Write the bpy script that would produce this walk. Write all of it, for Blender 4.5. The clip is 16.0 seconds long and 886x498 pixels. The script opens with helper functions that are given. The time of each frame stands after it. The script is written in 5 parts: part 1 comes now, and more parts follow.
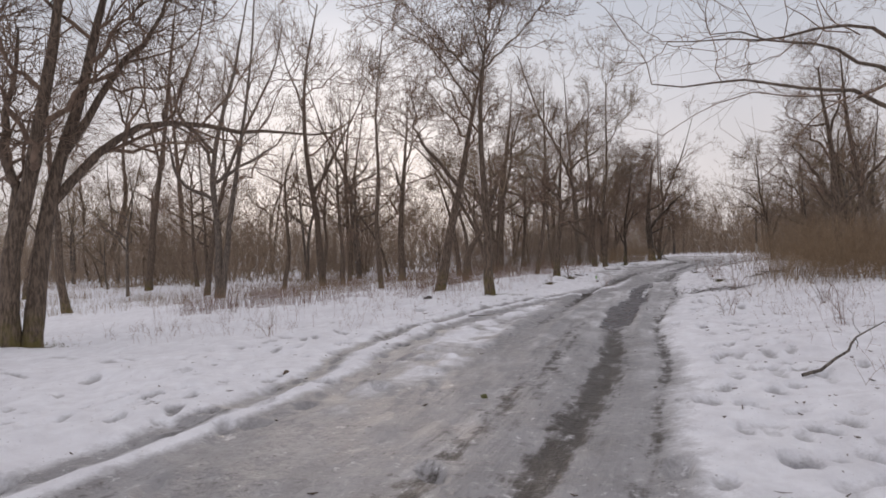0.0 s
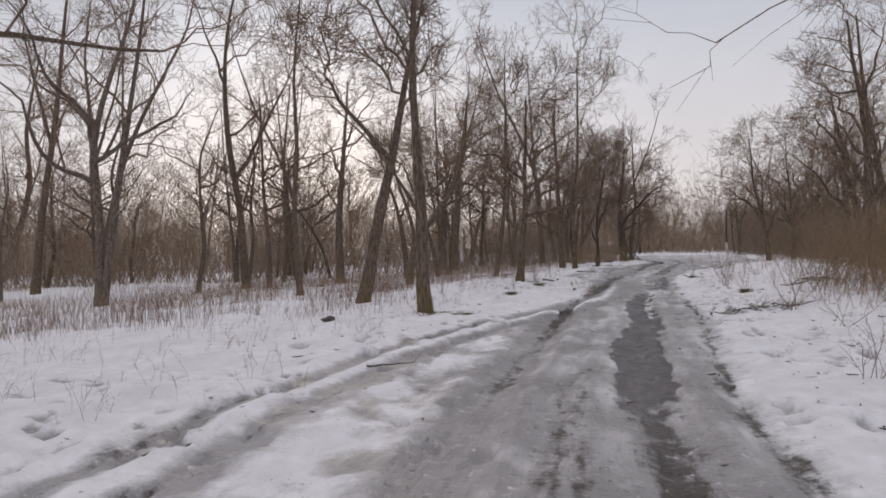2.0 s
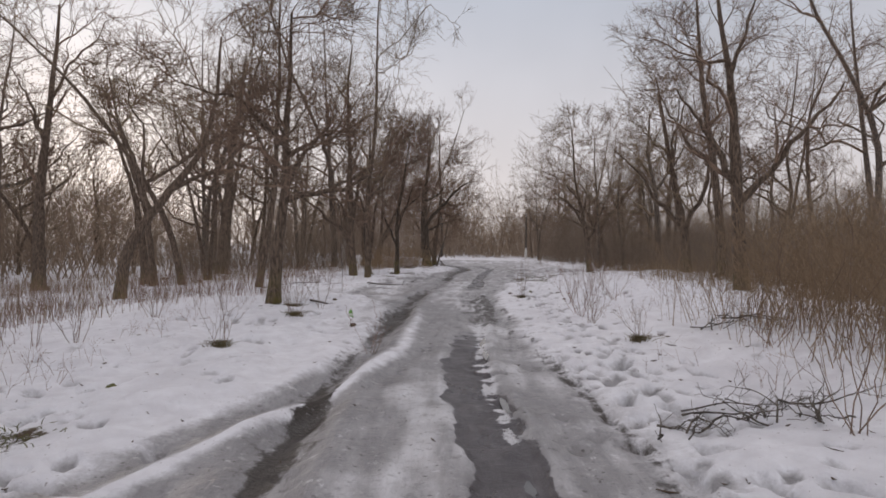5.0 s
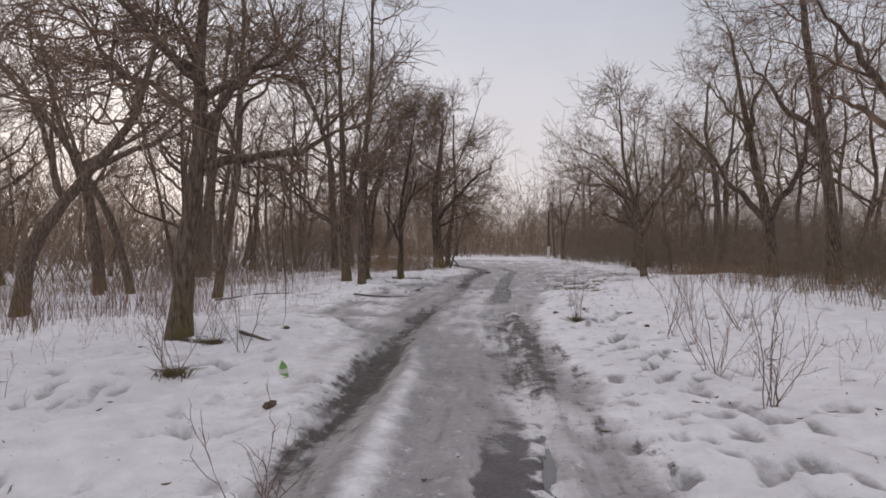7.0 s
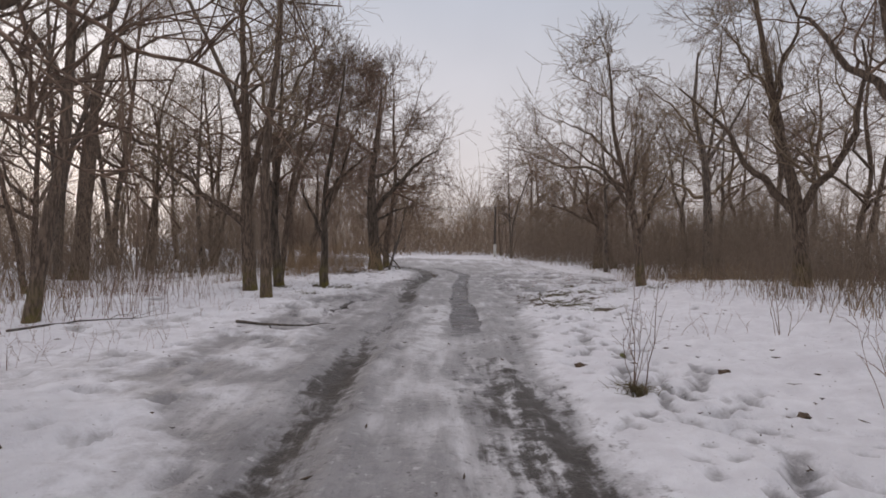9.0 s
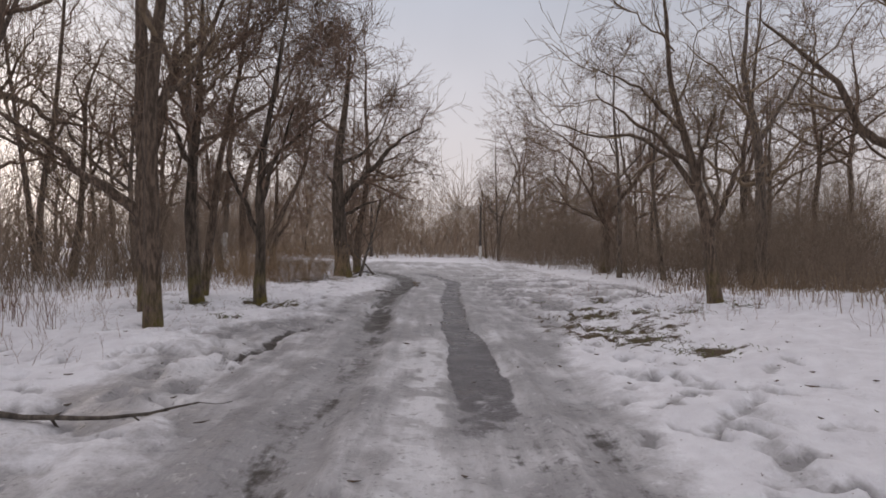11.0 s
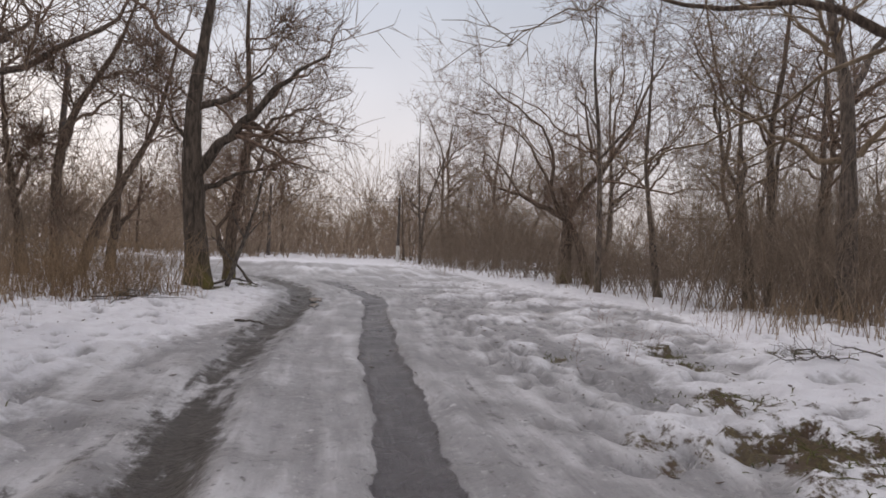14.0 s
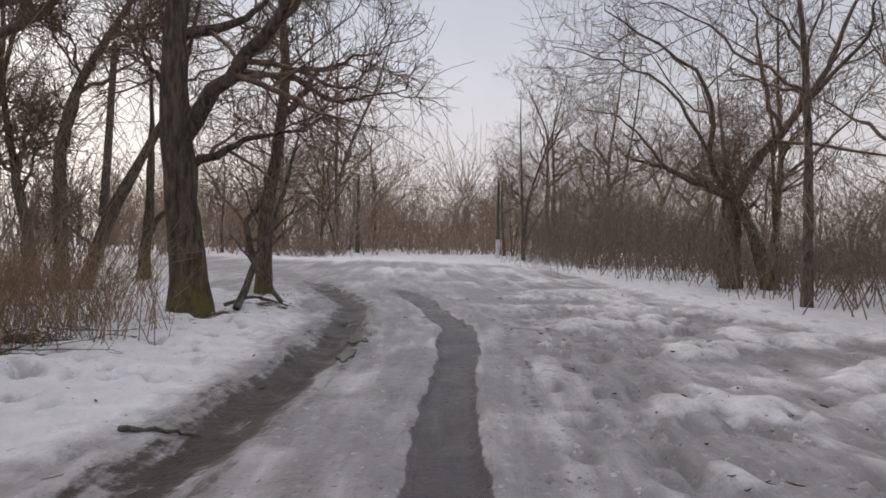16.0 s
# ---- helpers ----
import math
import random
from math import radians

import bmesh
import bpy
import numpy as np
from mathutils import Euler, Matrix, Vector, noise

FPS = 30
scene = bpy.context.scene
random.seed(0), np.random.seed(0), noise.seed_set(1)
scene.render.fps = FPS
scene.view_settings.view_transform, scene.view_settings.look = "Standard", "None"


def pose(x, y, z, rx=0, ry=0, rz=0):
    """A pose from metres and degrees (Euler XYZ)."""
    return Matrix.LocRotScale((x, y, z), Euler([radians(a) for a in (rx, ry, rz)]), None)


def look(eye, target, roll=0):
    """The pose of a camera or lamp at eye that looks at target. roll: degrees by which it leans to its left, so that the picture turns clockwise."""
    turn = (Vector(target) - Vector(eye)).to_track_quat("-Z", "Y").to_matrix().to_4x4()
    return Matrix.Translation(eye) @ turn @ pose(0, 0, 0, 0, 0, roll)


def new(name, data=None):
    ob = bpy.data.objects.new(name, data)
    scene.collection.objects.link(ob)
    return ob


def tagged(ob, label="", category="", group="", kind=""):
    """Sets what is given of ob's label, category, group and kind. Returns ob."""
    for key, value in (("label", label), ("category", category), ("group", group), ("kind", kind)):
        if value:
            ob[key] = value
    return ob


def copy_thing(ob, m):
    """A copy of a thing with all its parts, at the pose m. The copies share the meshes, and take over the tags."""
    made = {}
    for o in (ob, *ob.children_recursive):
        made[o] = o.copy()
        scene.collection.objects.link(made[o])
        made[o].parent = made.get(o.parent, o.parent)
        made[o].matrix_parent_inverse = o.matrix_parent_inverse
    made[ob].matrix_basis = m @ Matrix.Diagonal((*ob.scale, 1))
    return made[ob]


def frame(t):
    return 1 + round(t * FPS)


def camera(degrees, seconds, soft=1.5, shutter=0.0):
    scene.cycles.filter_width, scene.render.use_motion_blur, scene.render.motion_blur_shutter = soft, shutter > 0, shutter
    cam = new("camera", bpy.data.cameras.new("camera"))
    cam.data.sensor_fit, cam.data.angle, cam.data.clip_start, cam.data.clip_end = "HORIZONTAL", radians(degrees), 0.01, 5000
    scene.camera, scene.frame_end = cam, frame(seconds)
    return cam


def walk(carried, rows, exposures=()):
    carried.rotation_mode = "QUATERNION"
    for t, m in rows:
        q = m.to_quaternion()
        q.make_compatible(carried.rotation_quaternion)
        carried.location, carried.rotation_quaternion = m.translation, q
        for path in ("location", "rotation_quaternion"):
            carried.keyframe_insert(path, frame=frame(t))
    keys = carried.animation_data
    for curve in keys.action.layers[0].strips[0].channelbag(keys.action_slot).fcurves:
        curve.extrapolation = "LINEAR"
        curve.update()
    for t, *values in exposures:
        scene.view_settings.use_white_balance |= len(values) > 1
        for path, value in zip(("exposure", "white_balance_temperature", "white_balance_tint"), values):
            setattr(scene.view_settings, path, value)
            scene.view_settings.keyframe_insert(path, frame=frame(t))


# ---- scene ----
cam = camera(72.7, 16.0, soft=1.7)
PATH = [
    (0, (-0.105, -1.714, 1.199), (-0.114, 0.046, 1.204), -1.5),
    (0.5, (-0.187, -0.260, 1.205), (-0.268, 1.498, 1.209), -1.7),
    (1, (0.052, 1.109, 1.143), (0.022, 2.869, 1.148), -1.8),
    (1.5, (0.437, 2.421, 1.113), (0.487, 4.180, 1.117), -1.4),
    (2, (0.746, 3.589, 1.155), (0.852, 5.346, 1.152), -1.2),
    (2.5, (1.104, 4.699, 1.169), (1.299, 6.449, 1.169), -0.6),
    (3, (1.302, 5.746, 1.160), (1.652, 7.470, 1.161), 0.1),
    (3.5, (1.624, 6.854, 1.130), (2.042, 8.563, 1.126), 0.3),
    (4, (1.984, 7.949, 1.177), (2.480, 9.638, 1.169), 0),
    (4.5, (2.431, 9.045, 1.217), (3.020, 10.703, 1.209), 0.2),
    (5, (2.888, 9.978, 1.207), (3.548, 11.610, 1.199), 0.6),
    (7.5, (4.950, 15.313, 1.190), (5.563, 16.962, 1.177), 0.4),
    (8, (5.237, 16.352, 1.197), (5.887, 17.987, 1.184), 0.3),
    (8.5, (5.714, 17.421, 1.194), (6.430, 19.028, 1.182), 0.6),
    (9, (6.217, 18.446, 1.213), (7.002, 20.021, 1.193), 0.8),
    (9.5, (6.657, 19.472, 1.231), (7.480, 21.028, 1.211), 0.8),
    (10, (7.060, 20.403, 1.161), (7.893, 21.953, 1.147), 0.7),
    (12.5, (9.470, 25.351, 1.120), (10.359, 26.870, 1.109), 1.2),
    (13, (9.872, 26.288, 1.129), (10.831, 27.764, 1.118), 1.6),
    (13.5, (10.327, 27.170, 1.058), (11.326, 28.618, 1.062), 1.8),
    (14, (10.894, 27.962, 1.045), (11.957, 29.366, 1.043), 2.2),
    (14.5, (11.599, 28.736, 1.048), (12.620, 30.170, 1.035), 2),
    (15, (12.205, 29.828, 1.089), (13.141, 31.319, 1.066), 1.4),
    (15.5, (12.854, 30.888, 1.090), (13.730, 32.414, 1.065), 1.1),
    (16, (13.487, 31.927, 1.104), (14.303, 33.487, 1.074), 0.9),
]
walk(cam, [(t, look(eye, target, roll)) for t, eye, target, roll in PATH], [(0, -0.12, 6850, 15), (4, -0.07, 6900, 15), (5, -0.11, 6900, 15), (7.5, -0.03, 6900, 16), (8.5, -0.05, 6900, 16), (9.2, -0.1, 6900, 16), (12.5, -0.09, 6980, 17), (13.1, 0.05, 6980, 17), (14.4, 0.13, 6850, 14), (15.5, 0.08, 6800, 14), (16, 0.0, 6800, 14)])

# ---- sky and sun: a bright overcast evening, the sun low behind thin cloud ----
world = bpy.data.worlds.new("world")
scene.world = world
world.use_nodes = True
wn, wl = world.node_tree.nodes, world.node_tree.links
wn.clear()
w_out = wn.new("ShaderNodeOutputWorld")
w_sky = wn.new("ShaderNodeTexSky")
w_sky.sky_type = "NISHITA"
w_sky.sun_disc = False
w_sky.sun_elevation = radians(11.0)
w_sky.sun_rotation = radians(-9.0)
w_sky.dust_density = 3.0
w_b1 = wn.new("ShaderNodeBackground")
w_b1.inputs["Strength"].default_value = 0.009
w_hue = wn.new("ShaderNodeHueSaturation")
w_hue.inputs["Saturation"].default_value = 0.35
wl.new(w_sky.outputs[0], w_hue.inputs["Color"])
wl.new(w_hue.outputs[0], w_b1.inputs["Color"])
w_tc = wn.new("ShaderNodeTexCoord")
w_sep = wn.new("ShaderNodeSeparateXYZ")
wl.new(w_tc.outputs["Generated"], w_sep.inputs[0])
w_ramp = wn.new("ShaderNodeValToRGB")
w_ramp.color_ramp.elements[0].position = 0.0
w_ramp.color_ramp.elements[0].color = (0.74, 0.715, 0.72, 1)
w_ramp.color_ramp.elements[1].position = 0.42
w_ramp.color_ramp.elements[1].color = (0.47, 0.545, 0.655, 1)
w_zenith = w_ramp.color_ramp.elements.new(1.0)
w_zenith.color = (1.05, 1.0, 1.02, 1)
wl.new(w_sep.outputs["Z"], w_ramp.inputs[0])
w_noise = wn.new("ShaderNodeTexNoise")
w_noise.inputs["Scale"].default_value = 2.2
w_noise.inputs["Detail"].default_value = 4.0
wl.new(w_tc.outputs["Generated"], w_noise.inputs["Vector"])
w_map = wn.new("ShaderNodeMapRange")
w_map.inputs["From Min"].default_value = 0.3
w_map.inputs["From Max"].default_value = 0.7
w_map.inputs["To Min"].default_value = 0.9
w_map.inputs["To Max"].default_value = 1.1
wl.new(w_noise.outputs["Fac"], w_map.inputs["Value"])
w_b2 = wn.new("ShaderNodeBackground")
wl.new(w_ramp.outputs["Color"], w_b2.inputs["Color"])
wl.new(w_map.outputs["Result"], w_b2.inputs["Strength"])
w_add = wn.new("ShaderNodeAddShader")
wl.new(w_b1.outputs[0], w_add.inputs[0])
wl.new(w_b2.outputs[0], w_add.inputs[1])
wl.new(w_add.outputs[0], w_out.inputs["Surface"])

sun = new("sun", bpy.data.lights.new("sun", "SUN"))
sun.data.energy = 0.6
sun.data.angle = radians(15)
sun.data.color = (1.0, 0.9, 0.78)
sun.matrix_world = look((0, 0, 0), (math.sin(radians(9)), -math.cos(radians(9)), -math.tan(radians(11))))


# ---- materials ----
def material(name):
    m = bpy.data.materials.new(name)
    m.use_nodes = True
    nt = m.node_tree
    return m, nt, nt.nodes["Principled BSDF"]


def node(nt, kind, **values):
    n = nt.nodes.new(kind)
    for key, value in values.items():
        n.inputs[key.replace("_", " ")].default_value = value
    return n


def noise_of(nt, vector, scale, detail=4.0, rough=0.55):
    n = node(nt, "ShaderNodeTexNoise", Scale=scale, Detail=detail, Roughness=rough)
    nt.links.new(vector, n.inputs["Vector"])
    return n.outputs["Fac"]


def ranged(nt, value, a, b, c=0.0, d=1.0):
    n = node(nt, "ShaderNodeMapRange", From_Min=a, From_Max=b, To_Min=c, To_Max=d)
    nt.links.new(value, n.inputs["Value"])
    return n.outputs["Result"]


def calc(nt, op, a, b):
    n = nt.nodes.new("ShaderNodeMath")
    n.operation = op
    for i, v in enumerate((a, b)):
        if isinstance(v, (int, float)):
            n.inputs[i].default_value = v
        else:
            nt.links.new(v, n.inputs[i])
    return n.outputs[0]


def blend(nt, fac, a, b):
    n = nt.nodes.new("ShaderNodeMix")
    n.data_type = "RGBA"
    if isinstance(fac, (int, float)):
        n.inputs[0].default_value = fac
    else:
        nt.links.new(fac, n.inputs[0])
    for i, v in ((6, a), (7, b)):
        if isinstance(v, tuple):
            n.inputs[i].default_value = (*v, 1)
        else:
            nt.links.new(v, n.inputs[i])
    return n.outputs[2]


def bumped(nt, bsdf, height, strength, distance):
    n = node(nt, "ShaderNodeBump", Strength=strength, Distance=distance)
    nt.links.new(height, n.inputs["Height"])
    nt.links.new(n.outputs["Normal"], bsdf.inputs["Normal"])


def wood_like(name, dark, light, scale=9.0, moss=0.0, rough=0.9):
    m, nt, bsdf = material(name)
    tc = nt.nodes.new("ShaderNodeTexCoord")
    mp = node(nt, "ShaderNodeMapping", Scale=(1.0, 1.0, 0.22))
    nt.links.new(tc.outputs["Object"], mp.inputs["Vector"])
    grain = noise_of(nt, mp.outputs[0], scale * 3, 6.0, 0.65)
    broad = noise_of(nt, tc.outputs["Object"], 1.6, 3.0)
    col = blend(nt, ranged(nt, grain, 0.40, 0.62), dark, light)
    col = blend(nt, ranged(nt, broad, 0.4, 0.75, 0.0, 0.5), col, tuple(0.6 * (a + b) * 0.5 for a, b in zip(dark, light)))
    if moss:
        sep = nt.nodes.new("ShaderNodeSeparateXYZ")
        nt.links.new(tc.outputs["Object"], sep.inputs[0])
        patch = noise_of(nt, tc.outputs["Object"], 5.0, 4.0)
        fac = calc(nt, "MULTIPLY", ranged(nt, sep.outputs["Z"], 0.1, 0.75, 1.0, 0.0), ranged(nt, patch, 0.35, 0.6))
        col = blend(nt, calc(nt, "MULTIPLY", fac, moss), col, (0.15, 0.125, 0.035))
    nt.links.new(col, bsdf.inputs["Base Color"])
    bsdf.inputs["Roughness"].default_value = rough
    bumped(nt, bsdf, grain, 1.0, 0.05)
    return m


BARK = wood_like("bark", (0.072, 0.052, 0.038), (0.235, 0.172, 0.128), 9.0, 0.8)
BARK_MOSSY = wood_like("mossy_ridged_bark", (0.04, 0.031, 0.023), (0.16, 0.123, 0.094), 6.0, 1.0)
BARK_PALE = wood_like("pale_bark", (0.075, 0.06, 0.048), (0.24, 0.19, 0.155), 8.0, 0.3)
TWIG = wood_like("twig_bark", (0.142, 0.095, 0.068), (0.295, 0.204, 0.15), 3.0)
TWIG_TAN = wood_like("tan_twig_bark", (0.16, 0.115, 0.075), (0.31, 0.235, 0.16), 3.0)
BRUSH = wood_like("brushwood", (0.18, 0.136, 0.10), (0.36, 0.28, 0.21), 3.0)
TAN_BRUSH = wood_like("tan_brushwood", (0.23, 0.156, 0.094), (0.42, 0.30, 0.19), 3.0)
# brushwood again, paler: distance haze put into the base colour
HAZED_BRUSH = wood_like("hazed_far_brushwood", (0.24, 0.178, 0.127), (0.43, 0.33, 0.245), 1.0)
STRAW = wood_like("dry_grass", (0.20, 0.138, 0.085), (0.42, 0.31, 0.205), 6.0)
RED_STALK = wood_like("reddish_stalks", (0.17, 0.098, 0.074), (0.34, 0.22, 0.17), 6.0)
DEAD_WOOD = wood_like("dead_wood", (0.05, 0.042, 0.035), (0.20, 0.17, 0.14), 7.0)


def plain(name, color, rough=0.6, var=0.15, scale=30.0):
    m, nt, bsdf = material(name)
    tc = nt.nodes.new("ShaderNodeTexCoord")
    n = noise_of(nt, tc.outputs["Object"], scale, 5.0)
    nt.links.new(blend(nt, ranged(nt, n, 0.3, 0.7), tuple(c * (1 - var) for c in color), tuple(min(1, c * (1 + var)) for c in color)), bsdf.inputs["Base Color"])
    bsdf.inputs["Roughness"].default_value = rough
    bumped(nt, bsdf, n, 0.4, 0.01)
    return m


CONCRETE = plain("pole_concrete", (0.34, 0.33, 0.31), 0.85, 0.2, 12.0)
WHITEWASH = plain("whitewash", (0.66, 0.65, 0.62), 0.8, 0.08, 20.0)
DARK_POLE = plain("weathered_pole_wood", (0.10, 0.085, 0.075), 0.9, 0.3, 15.0)
RUBBER = plain("cable_rubber", (0.03, 0.03, 0.032), 0.6, 0.2)
STONE = plain("dark_stone", (0.075, 0.065, 0.06), 0.85, 0.4, 25.0)
GREEN_PLASTIC = plain("green_bottle_plastic", (0.16, 0.36, 0.09), 0.3, 0.1)
PALE_PLASTIC = plain("pale_bottle_label", (0.62, 0.66, 0.56), 0.5, 0.1)
WATER = plain("meltwater", (0.10, 0.095, 0.09), 0.06, 0.1, 6.0)
GRASS = plain("winter_grass", (0.105, 0.105, 0.035), 0.85, 0.4, 8.0)
TUFT = plain("dead_tuft_grass", (0.13, 0.105, 0.05), 0.9, 0.4, 12.0)
LEAF_LITTER = plain("leaf_litter", (0.09, 0.062, 0.04), 0.9, 0.45, 25.0)


def ground_material():
    m, nt, bsdf = material("snow_ice_and_mud")
    tc = nt.nodes.new("ShaderNodeTexCoord")
    at = {}
    for key in ("ice", "mud", "tar", "turf", "streak", "lane"):
        a = nt.nodes.new("ShaderNodeAttribute")
        a.attribute_name = key
        at[key] = a.outputs["Fac"]
    co = tc.outputs["Object"]
    fine = noise_of(nt, co, 38.0, 6.0, 0.7)
    mid = noise_of(nt, co, 5.0, 5.0, 0.6)
    broad = noise_of(nt, co, 0.9, 4.0)
    # streaks drawn out along the track by wheels
    sep = nt.nodes.new("ShaderNodeSeparateXYZ")
    nt.links.new(co, sep.inputs[0])
    lane = nt.nodes.new("ShaderNodeCombineXYZ")
    nt.links.new(calc(nt, "MULTIPLY", at["lane"], 9.0), lane.inputs[0])
    nt.links.new(calc(nt, "MULTIPLY", sep.outputs["Y"], 1.5), lane.inputs[1])
    drawn = noise_of(nt, lane.outputs[0], 1.0, 5.0, 0.62)
    clot = noise_of(nt, co, 13.0, 4.0, 0.65)
    # long soft smears of wheels, wider and finer
    smear = nt.nodes.new("ShaderNodeCombineXYZ")
    nt.links.new(calc(nt, "MULTIPLY", at["lane"], 3.2), smear.inputs[0])
    nt.links.new(calc(nt, "MULTIPLY", sep.outputs["Y"], 0.75), smear.inputs[1])
    smeared = noise_of(nt, smear.outputs[0], 1.0, 6.0, 0.68)
    patch = noise_of(nt, co, 2.1, 4.0, 0.55)
    snow = blend(nt, ranged(nt, mid, 0.35, 0.7), (0.83, 0.85, 0.895), (0.70, 0.71, 0.75))
    snow = blend(nt, ranged(nt, broad, 0.5, 0.72, 0.0, 0.55), snow, (0.64, 0.645, 0.685))
    specks = ranged(nt, fine, 0.655, 0.74)
    snow = blend(nt, calc(nt, "MULTIPLY", specks, 0.5), snow, (0.22, 0.18, 0.15))
    ice = blend(nt, ranged(nt, patch, 0.32, 0.68), (0.305, 0.302, 0.31), (0.535, 0.54, 0.562))
    ice = blend(nt, ranged(nt, smeared, 0.36, 0.5, 0.55, 0.0), ice, (0.203, 0.202, 0.21))
    ice = blend(nt, ranged(nt, smeared, 0.52, 0.7, 0.0, 0.55), ice, (0.66, 0.675, 0.705))
    ice = blend(nt, ranged(nt, drawn, 0.34, 0.5, 0.45, 0.0), ice, (0.203, 0.201, 0.208))
    ice = blend(nt, ranged(nt, drawn, 0.54, 0.7, 0.0, 0.4), ice, (0.70, 0.70, 0.72))
    ice = blend(nt, ranged(nt, at["streak"], 0.3, 0.55, 0.65, 0.0), ice, (0.212, 0.21, 0.217))
    ice = blend(nt, ranged(nt, at["streak"], 0.54, 0.75, 0.0, 0.7), ice, (0.70, 0.715, 0.745))
    ice = blend(nt, ranged(nt, clot, 0.56, 0.70, 0.0, 0.45), ice, (0.165, 0.168, 0.173))
    ice = blend(nt, ranged(nt, clot, 0.30, 0.42, 0.3, 0.0), ice, (0.70, 0.70, 0.715))
    ice = blend(nt, calc(nt, "MULTIPLY", ranged(nt, fine, 0.6, 0.73), 0.45), ice, (0.18, 0.165, 0.155))
    crumb = noise_of(nt, co, 24.0, 3.0, 0.5)
    flake = noise_of(nt, co, 9.0, 5.0, 0.7)
    ice = blend(nt, calc(nt, "MULTIPLY", ranged(nt, crumb, 0.64, 0.68), ranged(nt, patch, 0.42, 0.6, 0.85, 0.1)), ice, (0.10, 0.095, 0.09))
    ice = blend(nt, calc(nt, "MULTIPLY", ranged(nt, flake, 0.6, 0.64), 0.45), ice, (0.17, 0.168, 0.172))
    ice = blend(nt, calc(nt, "MULTIPLY", ranged(nt, flake, 0.37, 0.34), 0.5), ice, (0.74, 0.75, 0.775))
    snow = blend(nt, calc(nt, "MULTIPLY", ranged(nt, crumb, 0.70, 0.73), 0.7), snow, (0.13, 0.105, 0.085))
    mud = blend(nt, ranged(nt, fine, 0.35, 0.65), (0.026, 0.022, 0.019), (0.076, 0.066, 0.058))
    tar = blend(nt, ranged(nt, fine, 0.3, 0.7), (0.054, 0.050, 0.055), (0.098, 0.090, 0.097))
    tar = blend(nt, calc(nt, "MULTIPLY", ranged(nt, mid, 0.5, 0.7), 0.5), tar, (0.14, 0.131, 0.137))
    tar = blend(nt, ranged(nt, drawn, 0.56, 0.7, 0.0, 0.4), tar, (0.21, 0.205, 0.215))
    turf = blend(nt, ranged(nt, fine, 0.35, 0.65), (0.05, 0.037, 0.026), (0.125, 0.1, 0.05))
    turf = blend(nt, ranged(nt, flake, 0.48, 0.6), turf, (0.085, 0.058, 0.042))

    def edge(key, wobble, a, b):
        v = calc(nt, "ADD", at[key], calc(nt, "MULTIPLY", calc(nt, "SUBTRACT", mid, 0.5), wobble))
        v = calc(nt, "ADD", v, calc(nt, "MULTIPLY", calc(nt, "SUBTRACT", fine, 0.5), wobble * 0.45))
        return ranged(nt, v, a, b)

    f_ice, f_mud = edge("ice", 1.0, 0.2, 0.8), ranged(nt, calc(nt, "ADD", calc(nt, "MULTIPLY", edge("mud", 0.9, 0.2, 0.9), 0.75), calc(nt, "MULTIPLY", calc(nt, "ADD", calc(nt, "SUBTRACT", 0.5, drawn), calc(nt, "MULTIPLY", calc(nt, "SUBTRACT", flake, 0.5), 0.8)), 1.6)), 0.2, 0.55)
    f_mud = calc(nt, "MULTIPLY", f_mud, ranged(nt, at["mud"], 0.04, 0.2))
    f_tar, f_turf = edge("tar", 0.8, 0.43, 0.55), edge("turf", 1.1, 0.47, 0.57)
    col = blend(nt, f_ice, snow, ice)
    col = blend(nt, f_mud, col, mud)
    col = blend(nt, f_tar, col, tar)
    col = blend(nt, f_turf, col, turf)
    nt.links.new(col, bsdf.inputs["Base Color"])
    r = calc(nt, "SUBTRACT", 0.9, calc(nt, "MULTIPLY", f_ice, ranged(nt, patch, 0.3, 0.7, 0.58, 0.3)))
    r = calc(nt, "SUBTRACT", r, calc(nt, "MULTIPLY", f_tar, 0.12))
    r = calc(nt, "ADD", r, calc(nt, "MULTIPLY", f_turf, 0.25))
    nt.links.new(r, bsdf.inputs["Roughness"])
    bsdf.inputs["Specular IOR Level"].default_value = 0.4
    h = calc(nt, "ADD", calc(nt, "MULTIPLY", fine, 0.3), calc(nt, "ADD", mid, calc(nt, "MULTIPLY", flake, 0.5)))
    h = calc(nt, "MULTIPLY", h, calc(nt, "SUBTRACT", 1.0, calc(nt, "MULTIPLY", f_ice, 0.6)))
    h = calc(nt, "ADD", h, calc(nt, "MULTIPLY", calc(nt, "ADD", calc(nt, "MULTIPLY", clot, 0.35), calc(nt, "MULTIPLY", drawn, 0.5)), f_ice))
    bumped(nt, bsdf, h, 0.85, 0.055)
    return m


GROUND = ground_material()


# ---- small builders ----
def mesh_from(name, verts, quads, smooth=True):
    me = bpy.data.meshes.new(name)
    n, f = len(verts), len(quads)
    me.vertices.add(n)
    me.vertices.foreach_set("co", np.asarray(verts, np.float32).ravel())
    me.loops.add(f * 4)
    me.loops.foreach_set("vertex_index", np.asarray(quads, np.int32).ravel())
    me.polygons.add(f)
    me.polygons.foreach_set("loop_start", np.arange(0, f * 4, 4, dtype=np.int32))
    if smooth:
        me.polygons.foreach_set("use_smooth", np.ones(f, bool))
    me.update(calc_edges=True)
    return me


